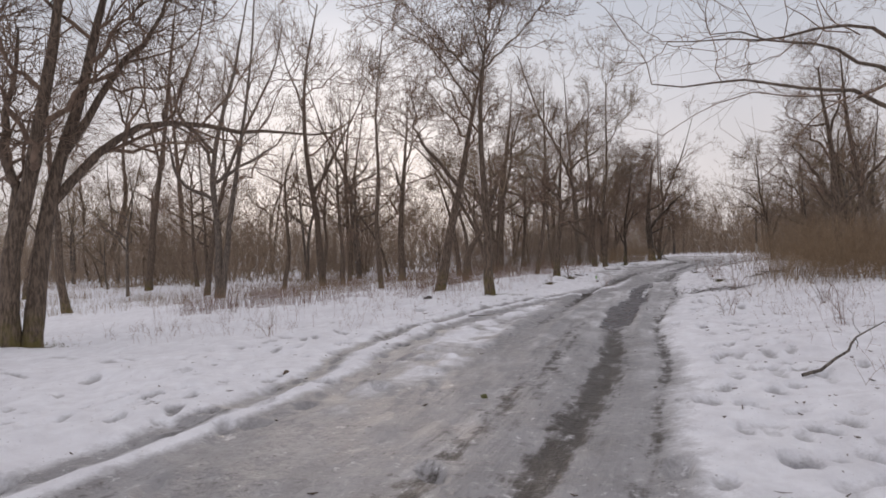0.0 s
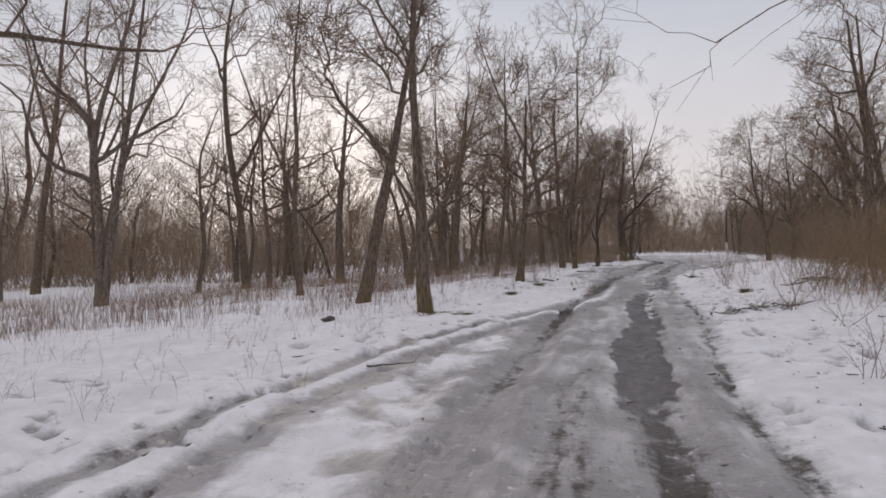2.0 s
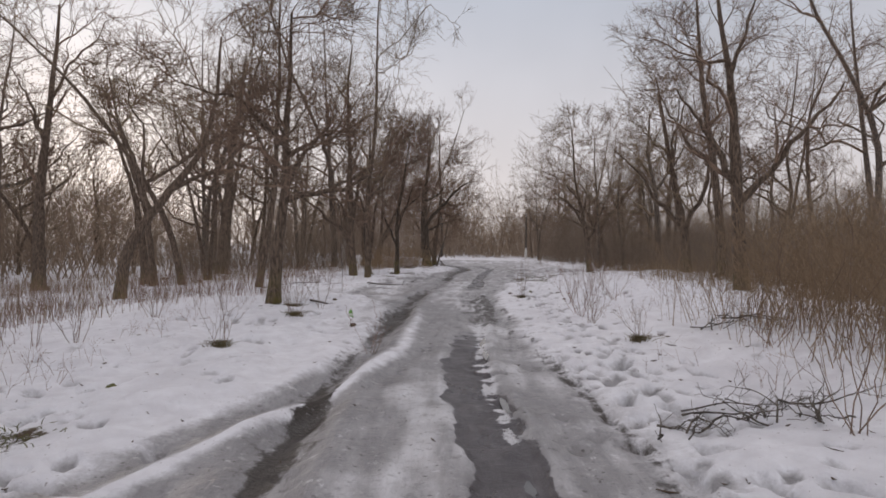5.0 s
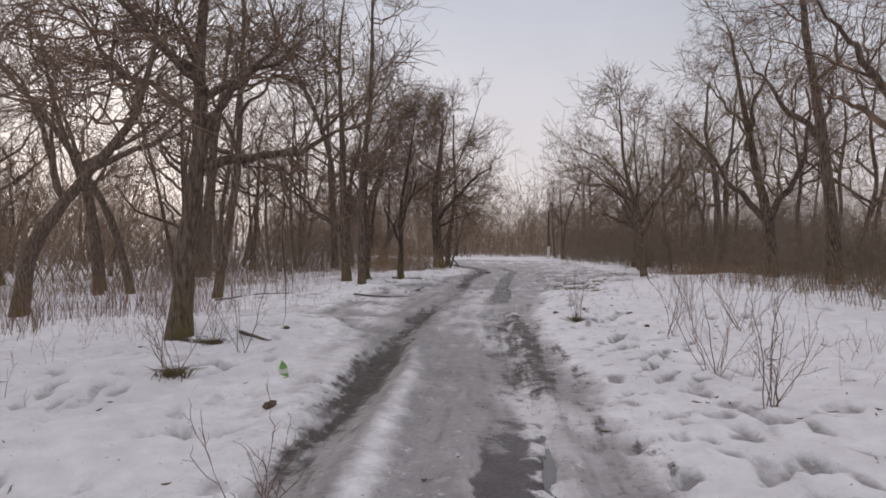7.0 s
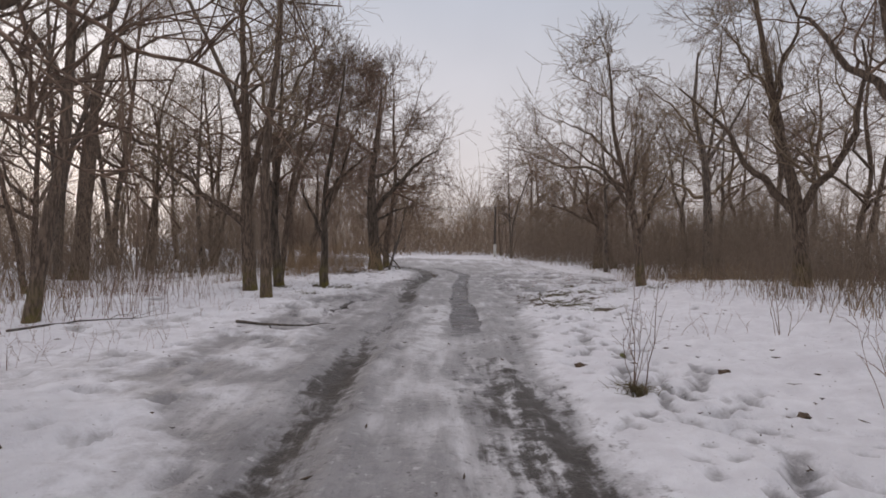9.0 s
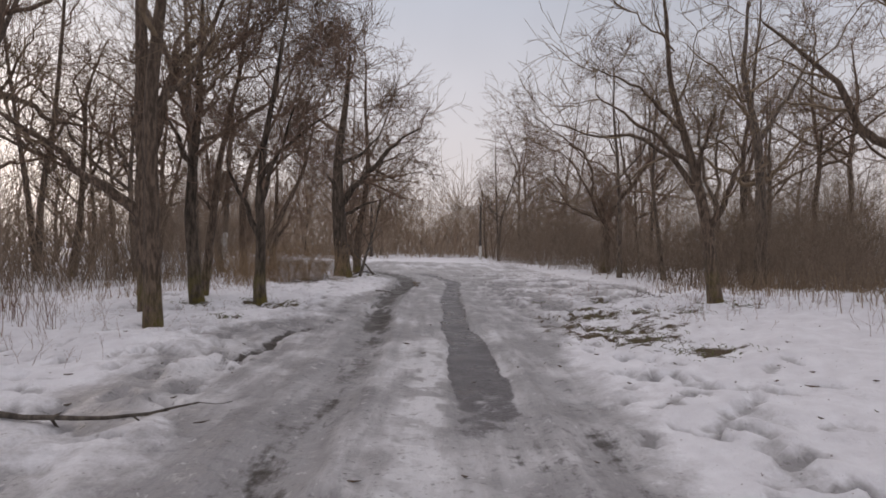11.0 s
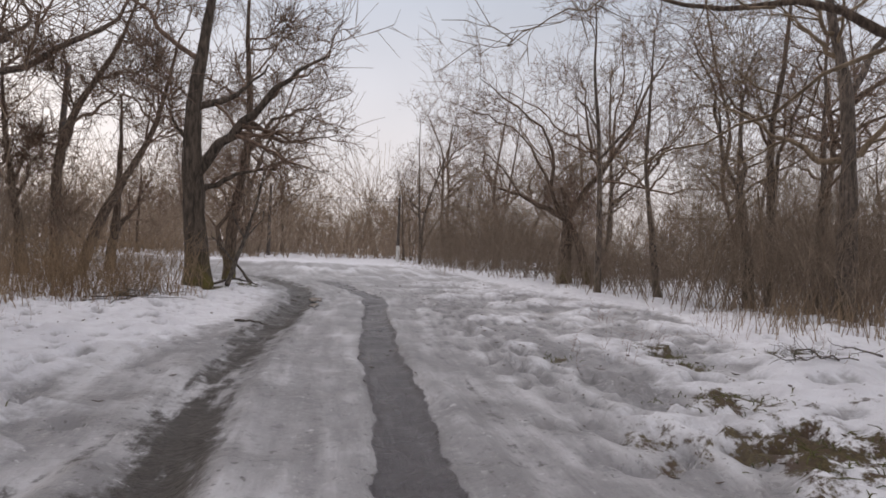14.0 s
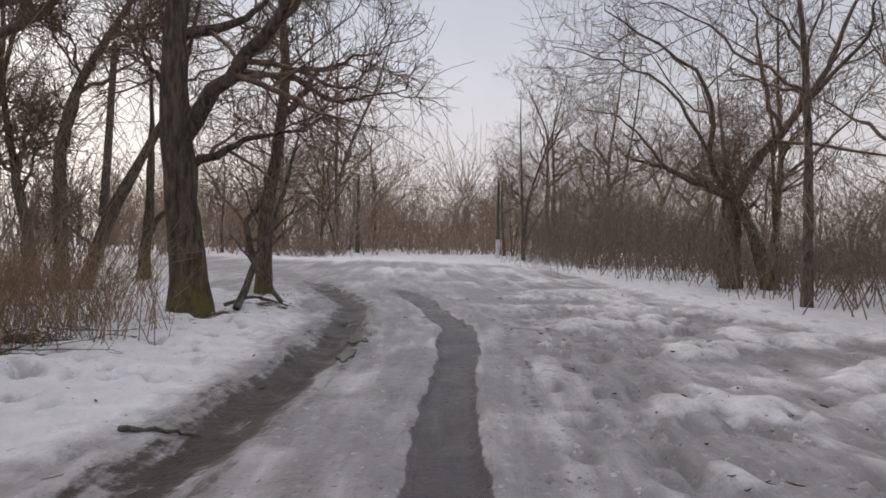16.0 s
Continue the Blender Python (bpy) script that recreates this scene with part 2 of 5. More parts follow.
def tubes(p, r, sides):
    """Tapered tubes: p (n, k, 3) centre lines, r (n, k) radii. Gives vertices and quads."""
    n, k, _ = p.shape
    d = np.gradient(p, axis=1)
    d /= np.linalg.norm(d, axis=2, keepdims=True) + 1e-9
    ref = np.where(np.abs(d[:, :1, 2:3]) > 0.8, np.array([1.0, 0, 0]), np.array([0, 0, 1.0]))
    a = np.cross(d, np.broadcast_to(ref, d.shape))
    a /= np.linalg.norm(a, axis=2, keepdims=True) + 1e-9
    b = np.cross(d, a)
    th = np.arange(sides) * 2 * np.pi / sides
    v = p[:, :, None] + r[:, :, None, None] * (np.cos(th)[:, None] * a[:, :, None] + np.sin(th)[:, None] * b[:, :, None])
    i = np.arange(n)[:, None, None] * k * sides + np.arange(k - 1)[None, :, None] * sides
    j = np.arange(sides)[None, None, :]
    j2 = (j + 1) % sides
    q = np.stack([i + j, i + j2, i + sides + j2, i + sides + j], -1)
    return v.reshape(-1, 3), q.reshape(-1, 4)


class Heap:
    def __init__(self):
        self.v, self.q, self.n = [], [], 0

    def add(self, v, q):
        self.v.append(v)
        self.q.append(q + self.n)
        self.n += len(v)

    def mesh(self, name):
        return mesh_from(name, np.concatenate(self.v), np.concatenate(self.q))


def resample(pts, k):
    pts = np.asarray(pts, float)
    s = np.r_[0, np.cumsum(np.linalg.norm(np.diff(pts, axis=0), axis=1))]
    t = np.linspace(0, s[-1], k)
    out = np.stack([np.interp(t, s, pts[:, i]) for i in range(3)], 1)
    for _ in range(2):
        out[1:-1] = 0.25 * out[:-2] + 0.5 * out[1:-1] + 0.25 * out[2:]
    return out


def sprout(rng, p, r, count, lo, hi, length, spread, rise, k, ratio, floor, wander=0.12, hang=0.0):
    """Side shoots on the given stems: count per stem between the fractions lo and hi of its length."""
    n, kk, _ = p.shape
    u = rng.uniform(lo, hi, (n, count))
    u[:, -1] = hi
    f = u * (kk - 1)
    i = np.minimum(f.astype(int), kk - 2)
    w = (f - i)[..., None]
    idx = np.arange(n)[:, None]
    start = p[idx, i] * (1 - w) + p[idx, i + 1] * w
    tang = p[idx, i + 1] - p[idx, i]
    tang /= np.linalg.norm(tang, axis=2, keepdims=True) + 1e-9
    rad = r[idx, i] * (1 - w[..., 0]) + r[idx, i + 1] * w[..., 0]
    side = rng.normal(size=(n, count, 3))
    side -= (side * tang).sum(2, keepdims=True) * tang
    side /= np.linalg.norm(side, axis=2, keepdims=True) + 1e-9
    ang = np.radians(rng.uniform(spread[0], spread[1], (n, count)))[..., None]
    d = tang * np.cos(ang) + side * np.sin(ang)
    d[..., 2] += rise
    d /= np.linalg.norm(d, axis=2, keepdims=True)
    size = np.linalg.norm(p[:, -1] - p[:, 0], axis=1)[:, None]
    ln = (length[0] + length[1] * size) * rng.uniform(0.55, 1.2, (n, count)) * (1.15 - 0.55 * u)
    t = np.linspace(0, 1, k)
    q = start[:, :, None] + d[:, :, None] * (ln[..., None] * t)[..., None]
    jit = np.cumsum(rng.normal(size=(n, count, k, 3)) * wander, axis=2) * (ln / k)[..., None, None]
    jit[:, :, 0] = 0
    q = q + jit
    q[..., 2] += (rise * 0.5 - hang) * ln[..., None] * t ** 2
    rr = np.maximum(rad * ratio, floor)[..., None] * (1 - 0.72 * t)
    rr = np.maximum(rr, floor * 0.7)
    return q.reshape(-1, k, 3), rr.reshape(-1, k)


def part(name, me, mat, parent, label=""):
    ob = new(name, me)
    me.materials.clear()
    me.materials.append(mat)
    if parent is not None:
        ob.parent = parent
    if label:
        ob["label"] = label
    return ob


# ---- the lie of the land ----
ROAD_Y = [-30, -10, 1.85, 4.7, 8.5, 11.3, 15.9, 19, 23.4, 26, 28.7, 33, 35.9, 38.5, 41.5, 46, 52, 60, 90, 140]
ROAD_X = [-11, -4, 0.43, 1.6, 2.75, 3.8, 5.5, 7, 9, 10.4, 11.85, 13.9, 15.5, 17, 18.2, 18.9, 18.2, 15, 2, -20]


def ramp(a, b, v):
    u = np.clip((v - a) / (b - a), 0, 1)
    return u * u * (3 - 2 * u)


def lateral(x, y):
    """Metres to the right of the wet wheel track."""
    return (x - np.interp(y, ROAD_Y, ROAD_X)) * 0.9


def land(x, y):
    s = lateral(x, y)
    road = -0.12 + 0.12 * ramp(8, 24, y)
    right = 0.3 * ramp(0.9, 4.5, s) * (1 - ramp(26, 33, y)) * ramp(-6, 4, y)
    left = -np.minimum(1.1, 0.055 * np.maximum(0, -s - 3.5)) + 0.06 * ramp(1.2, 3, -s) * ramp(16, 21, y) * (1 - ramp(6, 9, -s))
    return road + right + left


def value_noise(x, y, seed):
    xi, yi = np.floor(x), np.floor(y)
    fx, fy = x - xi, y - yi
    fx, fy = fx * fx * (3 - 2 * fx), fy * fy * (3 - 2 * fy)

    def h(a, b):
        v = np.sin(a * 127.1 + b * 311.7 + seed * 74.7) * 43758.5453
        return v - np.floor(v)

    return (h(xi, yi) * (1 - fx) + h(xi + 1, yi) * fx) * (1 - fy) + (h(xi, yi + 1) * (1 - fx) + h(xi + 1, yi + 1) * fx) * fy


def fbm(x, y, scale, octaves, seed):
    v, a, tot = 0.0, 1.0, 0.0
    for o in range(octaves):
        v = v + a * value_noise(x * scale * 2 ** o + 17.3 * o, y * scale * 2 ** o - 9.1 * o, seed + o)
        tot += a
        a *= 0.5
    return v / tot


def gauss(d, w):
    return np.exp(-(d / w) ** 2)


LEFT_EDGE = ([-10, 3.5, 8.5, 11, 12.5, 14.3, 15.5, 17.5, 22, 24, 27, 30, 33, 36, 40, 46, 52, 60, 70], [-2.6, -2.8, -3.1, -3.0, -2.6, -2.2, -1.9, -1.7, -2.2, -2.9, -3.3, -3.2, -2.5, -1.8, -2.0, -4, -7, -6, -3])
RIGHT_EDGE = ([-10, 5.7, 8, 10.4, 13, 17, 21, 24, 27, 29, 31, 34, 37, 41, 46, 52, 60], [0.9, 0.75, 0.75, 0.9, 1.1, 0.85, 0.65, 0.8, 0.95, 1.5, 4.0, 5.6, 4.6, 4.2, 6, 9, 4])
SIDE_TRACK = ([-4, 2.1, 3.5, 5, 6.3, 8.5, 10.9, 12.5, 14.3, 15.4, 17, 20, 24, 28], [-5, -2.6, -2.0, -1.55, -1.5, -0.8, 0.3, 1.3, 2.85, 3.85, 4.9, 6.2, 7.4, 9.3])
TURF = [(14.3, 29.1, 0.45), (14.75, 28.7, 0.3), (13.1, 27.1, 0.5), (13.6, 28.0, 0.35), (15.0, 30.1, 0.4), (15.4, 32.05, 0.18), (16.65, 31.6, 0.3), (17.05, 30.4, 0.35), (16.4, 28.7, 0.45), (15.2, 28.3, 0.3), (16.1, 31.0, 0.2),
        (13.0, 26.2, 0.4), (10.4, 32.3, 0.45), (10.1, 32.9, 0.3), (9.4, 31.3, 0.25), (9.2, 33.6, 0.35), (14.5, 40.0, 0.4), (15.3, 40.8, 0.4), (15.6, 42.6, 0.4),
        (1.2, 14.5, 0.35), (1.7, 14.6, 0.3), (-0.1, 18.2, 0.3), (-7.6, 9.3, 0.5), (4.35, 21.8, 0.25), (16.0, 27.9, 0.2)]


def build_ground():
    rng = np.random.default_rng(4)
    grow_out = lambda a: a + np.cumsum(0.06 * 1.18 ** np.arange(1, 60))
    far = grow_out(0.0)
    far = far[far < 2600]
    along = np.r_[-1.2 - far[::-1], np.arange(-1.2, 43, 0.052), 43 + far]
    across = np.r_[-5.2 - far[::-1], np.arange(-5.2, 6.6, 0.042), 6.6 + far]
    v, w = np.meshgrid(along, across, indexing="ij")
    c, d = math.cos(radians(24)), math.sin(radians(24))
    x, y = v * d + w * c, v * c - w * d
    s = lateral(x, y)
    near = 1 - ramp(30, 90, np.hypot(x - 8, y - 22))
    wob = (fbm(x, y, 0.8, 3, 3) - 0.5) * 0.5
    ice = ramp(-0.45, 0.5, s + 1.3 * wob - np.interp(y, *LEFT_EDGE)) * ramp(-0.25, 0.3, np.interp(y, *RIGHT_EDGE) - s - 0.7 * wob)
    ice *= 1 - ramp(85, 110, y)
    xs = np.interp(y, *SIDE_TRACK)
    side = (x - xs) * 0.8
    on_side = (1 - ramp(14.5, 24, y))
    # right wheel track, bare to the tarmac; left one muddy; fainter ones beside them
    narrow = 0.14 + 0.05 * gauss(y - 11, 3) + 0.14 * fbm(x, y, 0.45, 2, 11) + (0.2 - 0.12 * ramp(20, 27, y)) * (fbm(x, y, 3.5, 4, 12) - 0.5)
    sway = s + 0.09 * (fbm(x, y, 0.7, 2, 13) - 0.5) - np.interp(y, [6, 8, 11, 13, 16, 26, 28, 29.4, 31, 32.5, 34.6, 37, 41], [0, -0.06, -0.07, 0.1, 0.02, 0, -0.06, -0.1, -0.02, 0.07, 0.1, 0.18, 0])
    worn = ramp(15.5, 19.5, y) * (1 - ramp(24.5, 27.5, y))
    tar = ramp(0.06, -0.06, np.abs(sway) - narrow) * ramp(5.5, 11, y) * (1 - ramp(41, 47, y)) * (1 - (0.38 + 0.75 * fbm(x, y, 1.6, 3, 15)) * worn)
    mud_r = gauss(s + 0.02, 0.19) * (1 - ramp(6.5, 11.5, y)) * (0.55 + 0.7 * fbm(x, y, 2.2, 3, 29)) + gauss(s - 0.22, 0.4) * worn * (0.1 + 0.5 * fbm(x, y, 1.2, 3, 16) + 0.3 * gauss(y - 21, 2.2)) + gauss(s - 0.42 - 0.08 * wob, 0.1) * gauss(y - 21, 2.6) * 0.4
    left_off = -1.23
    rut = s - np.interp(y, [26, 29.6, 30.5, 31.2, 33], [-2.25, -2.3, -1.92, -1.64, -1.25]) + 0.16 * (fbm(x, y, 2.4, 3, 25) - 0.5)
    mud_l = gauss(s - left_off + 0.08 * wob, 0.14 + 0.08 * ramp(16, 20, y) + 0.08 * ramp(30, 36, y)) * ramp(7, 11, y) * np.clip(-0.04 + 0.3 * gauss(y - 21.5, 2.6) + 0.42 * ramp(32, 35, y) + 1.5 * fbm(s * 1.6, y * 0.55, 1.0, 3, 7), 0, 1.1) * (1 - ramp(44, 50, y))
    mud_s = np.maximum(gauss(side, 0.13), gauss(side - 0.5, 0.12) * 0.9) * on_side * (0.06 + 0.42 * fbm(x, y, 1.3, 3, 18))
    streak = 0.36 * fbm(s * 3.2, y * 0.35, 1.0, 3, 51) + 0.34 * fbm(x, y, 2.0, 4, 52) + 0.3 * fbm(s * 9, y * 1.3, 1.0, 2, 53)
    streak = 0.5 + (streak - 0.5) * 1.5
    mud_e = gauss(sway - 0.6, 0.1) * ramp(15, 19, y) * (0.02 + 0.62 * fbm(x, y, 0.9, 2, 14)) + gauss(s - np.interp(y, [4, 8, 10.4, 11.4, 13, 16, 20], [0.55, 0.58, 0.72, 0.8, 0.98, 0.9, 0.72]) - 0.12 * wob, 0.09) * (1 - 0.55 * ramp(14, 18, y)) * (1 - ramp(20, 26, y)) * (0.25 + 0.7 * fbm(x, y, 1.1, 3, 26))
    mud_2 = gauss(s + 0.62 + 0.1 * wob, 0.22) * (1 - ramp(7, 13, y)) * 0.5 + gauss(rut, 0.1) * gauss(y - 29.6, 2.2) * (0.35 + 1.0 * fbm(x, y, 1.8, 2, 27))
    streak -= 0.22 * gauss(s - left_off, 0.34) * ramp(6, 11, y) + 0.5 * np.maximum(gauss(side, 0.16), gauss(side - 0.5, 0.15)) * on_side
    chips = ramp(0.44, 0.54, fbm(x, y, 8.0, 2, 17)) * (gauss(s - 0.2, 0.09) * gauss(y - 15.2, 2.8) + gauss(s + 0.5, 0.16) * gauss(y - 26.5, 1.8))
    streak += 0.55 * chips
    tar = tar * (1 - 0.75 * np.clip(chips, 0, 1))
    streak -= 0.3 * (1 - ramp(3, 11, y)) + 0.16 * ramp(0.5, 0.68, fbm(x, y, 1.1, 3, 21))
    mud = np.clip(np.maximum.reduce([mud_r, mud_l, mud_s, mud_e, mud_2]), 0, 1) * (1 - ramp(60, 90, y))
    blotch = ramp(0.48, 0.62, fbm(x, y, 0.9, 4, 41)) * ramp(6.5, 2.5, np.abs(s + 1.0))
    ice = np.maximum(ice, 0.55 * blotch * np.maximum(gauss(y - 27, 6) * (s < 0), 0.75 * gauss(y - 27, 3)))
    lump_mask = ramp(0.5, 0.6, fbm(x, y, 1.5, 4, 81)) * np.maximum(ramp(0.8, 1.8, s) * ramp(24, 28, y), ramp(-1.5, -2.2, s))
    ice *= 1 - np.where(s > 0, 0.6, 0.55) * lump_mask * (1 - 0.5 * on_side * (s > -2.6))
    # the second pair of ruts, swinging in from the side across the snow
    ruts = np.maximum(gauss(side, 0.14), gauss(side - 0.5, 0.13)) * on_side
    between = ramp(0.6, 0.9, side) * ramp(-1.25, -1.9, s) * on_side * ramp(2, 6, y)
    ice *= 1 - between * (0.12 + 0.8 * ramp(0.34, 0.62, fbm(x, y, 2.2, 4, 91)))
    ice *= 1 - 0.95 * np.maximum(gauss(side - 0.25, 0.1), gauss(side + 0.32, 0.13)) * on_side
    ice *= 1 - ramp(-0.15, -0.5, side) * on_side * ramp(4, 7, y)
    ice = np.maximum(ice, ruts)
    turf = np.zeros_like(x)
    for cx, cy, rad in TURF:
        turf = np.maximum(turf, 0.6 * gauss(np.hypot(x - cx, y - cy), rad * 1.3))
    turf = np.maximum(turf, 0.5 * ramp(0.5, 1.4, s) * ramp(25.5, 27.5, y) * (1 - ramp(29.5, 31.5, y)) * ramp(4.5, 2, s) * fbm(x, y, 1.6, 3, 31) * 1.6)
    lumps = fbm(x, y, 1.3, 4, 1) - 0.5
    level_ice = np.maximum(ice, ramp(-0.75, -0.1, side) * ramp(1.3, 0.6, side) * on_side * 0.9)
    z = land(x, y) + near * (1 - level_ice) * (0.035 + 0.025 * ramp(0, 1, s) + 0.2 * lumps * ramp(-0.2, 2.0, np.abs(s)) + 0.09 * np.abs(fbm(x, y, 3.2, 3, 61) - 0.5)) + 0.25 * (fbm(x, y, 0.12, 3, 5) - 0.5) * ramp(3.5, 9, np.abs(s + 0.5))
    z += near * ice * 0.03 * (fbm(x, y, 4.5, 2, 71) - 0.5) + near * ice * 0.06 * (fbm(x * 1.2, y * 0.6, 2.4, 3, 9) - 0.5)
    z -= near * (0.045 * tar + 0.07 * mud_l + 0.05 * mud_r + 0.03 * np.maximum(gauss(side, 0.15), gauss(side - 0.5, 0.13)) * on_side + 0.03 * mud_e)
    z += near * (0.035 * gauss(s - left_off - 0.3, 0.1) + 0.03 * gauss(s - left_off + 0.32, 0.12) + 0.028 * gauss(s - 0.36, 0.08)) * ramp(4, 8, y)
    field = np.maximum(ramp(0.9, 2.0, s) * ramp(27, 31, y), ramp(-1.45, -2.0, s) * gauss(y - 29, 5))
    z -= near * 0.05 * gauss(rut, 0.1) * gauss(y - 29.6, 2.2)
    z += near * ice * field * (0.045 * np.abs(fbm(x, y, 2.2, 3, 23) - 0.5) + 0.035 * (fbm(x * 0.7 + y * 0.7, y - x, 4.0, 3, 24) - 0.5))
    z += near * (0.018 * gauss(side + 0.28, 0.13) + 0.03 * gauss(side - 0.25, 0.1)) * on_side
    z += near * 0.05 * lump_mask * ramp(0.5, 0.75, fbm(x, y, 1.5, 4, 81))
    z += near * 0.045 * ramp(0.42, 0.64, fbm(x, y, 3.4, 3, 28)) * (1 - ice) * gauss(y - 29, 3.2) * ramp(0.8, 1.5, s) * (1 - np.minimum(1, 1.7 * turf))
    z -= 0.06 * turf
    # footprints along both verges and across the snow
    grid = np.arange(x.size).reshape(x.shape)
    flat_x, flat_y, flat_z, flat_ice, flat_streak = x.ravel(), y.ravel(), z.ravel(), ice.ravel(), streak.ravel()
    for i in range(2640):
        yy = rng.uniform(0, 41) if i < 1250 else rng.uniform(27, 41)
        xr = np.interp(yy, ROAD_Y, ROAD_X)
        kind = rng.random()
        ss = rng.normal(1.5, 0.32) if kind < 0.42 else rng.normal(-3.0, 0.9) if kind < 0.75 else rng.uniform(1.2, 5.5) if kind < 0.88 else rng.uniform(-6, -2)
        ss = ss if i < 1250 else rng.uniform(-6.5, -2.2)
        if i >= 1700:
            ss, yy = rng.uniform(0.9, 5.5), rng.uniform(29, 41)
            xr = np.interp(yy, ROAD_Y, ROAD_X)
        if i >= 2150:
            ss, yy = rng.normal(1.45, 0.4), rng.uniform(12, 26)
            xr = np.interp(yy, ROAD_Y, ROAD_X)
        if i >= 2420:
            ss, yy = rng.uniform(-7.5, -2.8), rng.uniform(1, 10)
            xr = np.interp(yy, ROAD_Y, ROAD_X)
        cx = xr + ss / 0.9
        ang = rng.normal(0.42, 0.5)
        pv, pw = cx * d + yy * c, cx * c - yy * d
        near_i = grid[slice(*np.searchsorted(along, (pv - 0.34, pv + 0.34))), slice(*np.searchsorted(across, (pw - 0.34, pw + 0.34)))].ravel()
        dx, dy = flat_x[near_i] - cx, flat_y[near_i] - yy
        a, b = dx * math.cos(ang) - dy * math.sin(ang), dx * math.sin(ang) + dy * math.cos(ang)
        e = (a / (0.065 if i < 2150 else 0.05)) ** 2 + (b / (rng.uniform(0.10, 0.16) if i < 2150 else rng.uniform(0.05, 0.11))) ** 2
        deep = rng.uniform(0.03, 0.075) if i < 2150 else rng.uniform(0.03, 0.055)
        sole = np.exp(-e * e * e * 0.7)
        # both masks colour each print greyer and darker towards its middle
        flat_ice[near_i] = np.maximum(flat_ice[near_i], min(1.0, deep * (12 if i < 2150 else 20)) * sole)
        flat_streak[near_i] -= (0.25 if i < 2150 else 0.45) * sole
        flat_z[near_i] += -deep * sole + 0.12 * deep * np.exp(-(np.sqrt(e) - 1.6) ** 2 * 4)
    n0, n1 = x.shape
    idx = np.arange(n0 * n1).reshape(n0, n1)
    quads = np.stack([idx[:-1, :-1], idx[1:, :-1], idx[1:, 1:], idx[:-1, 1:]], -1).reshape(-1, 4)[:, ::-1]
    me = mesh_from("ground", np.stack([flat_x, flat_y, flat_z], 1), quads)
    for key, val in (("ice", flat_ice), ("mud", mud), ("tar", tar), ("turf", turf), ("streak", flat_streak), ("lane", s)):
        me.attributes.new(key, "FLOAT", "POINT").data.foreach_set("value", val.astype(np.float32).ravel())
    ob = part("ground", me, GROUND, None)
    tagged(ob, "trodden snow with a rutted icy track worn to wet tarmac", "ground", kind="structure")
    return along, across, flat_z.reshape(n0, n1)


ALONG, ACROSS, LEVEL = build_ground()


def level(x, y):
    """Height of the finished ground."""
    c, d = math.cos(radians(24)), math.sin(radians(24))
    v, w = x * d + y * c, x * c - y * d
    i = np.clip(np.searchsorted(ALONG, v) - 1, 0, len(ALONG) - 2)
    j = np.clip(np.searchsorted(ACROSS, w) - 1, 0, len(ACROSS) - 2)
    a = (v - ALONG[i]) / (ALONG[i + 1] - ALONG[i])
    b = (w - ACROSS[j]) / (ACROSS[j + 1] - ACROSS[j])
    return (LEVEL[i, j] * (1 - a) + LEVEL[i + 1, j] * a) * (1 - b) + (LEVEL[i, j + 1] * (1 - a) + LEVEL[i + 1, j + 1] * a) * b


# ---- trees ----
TREE_SEED = [10]


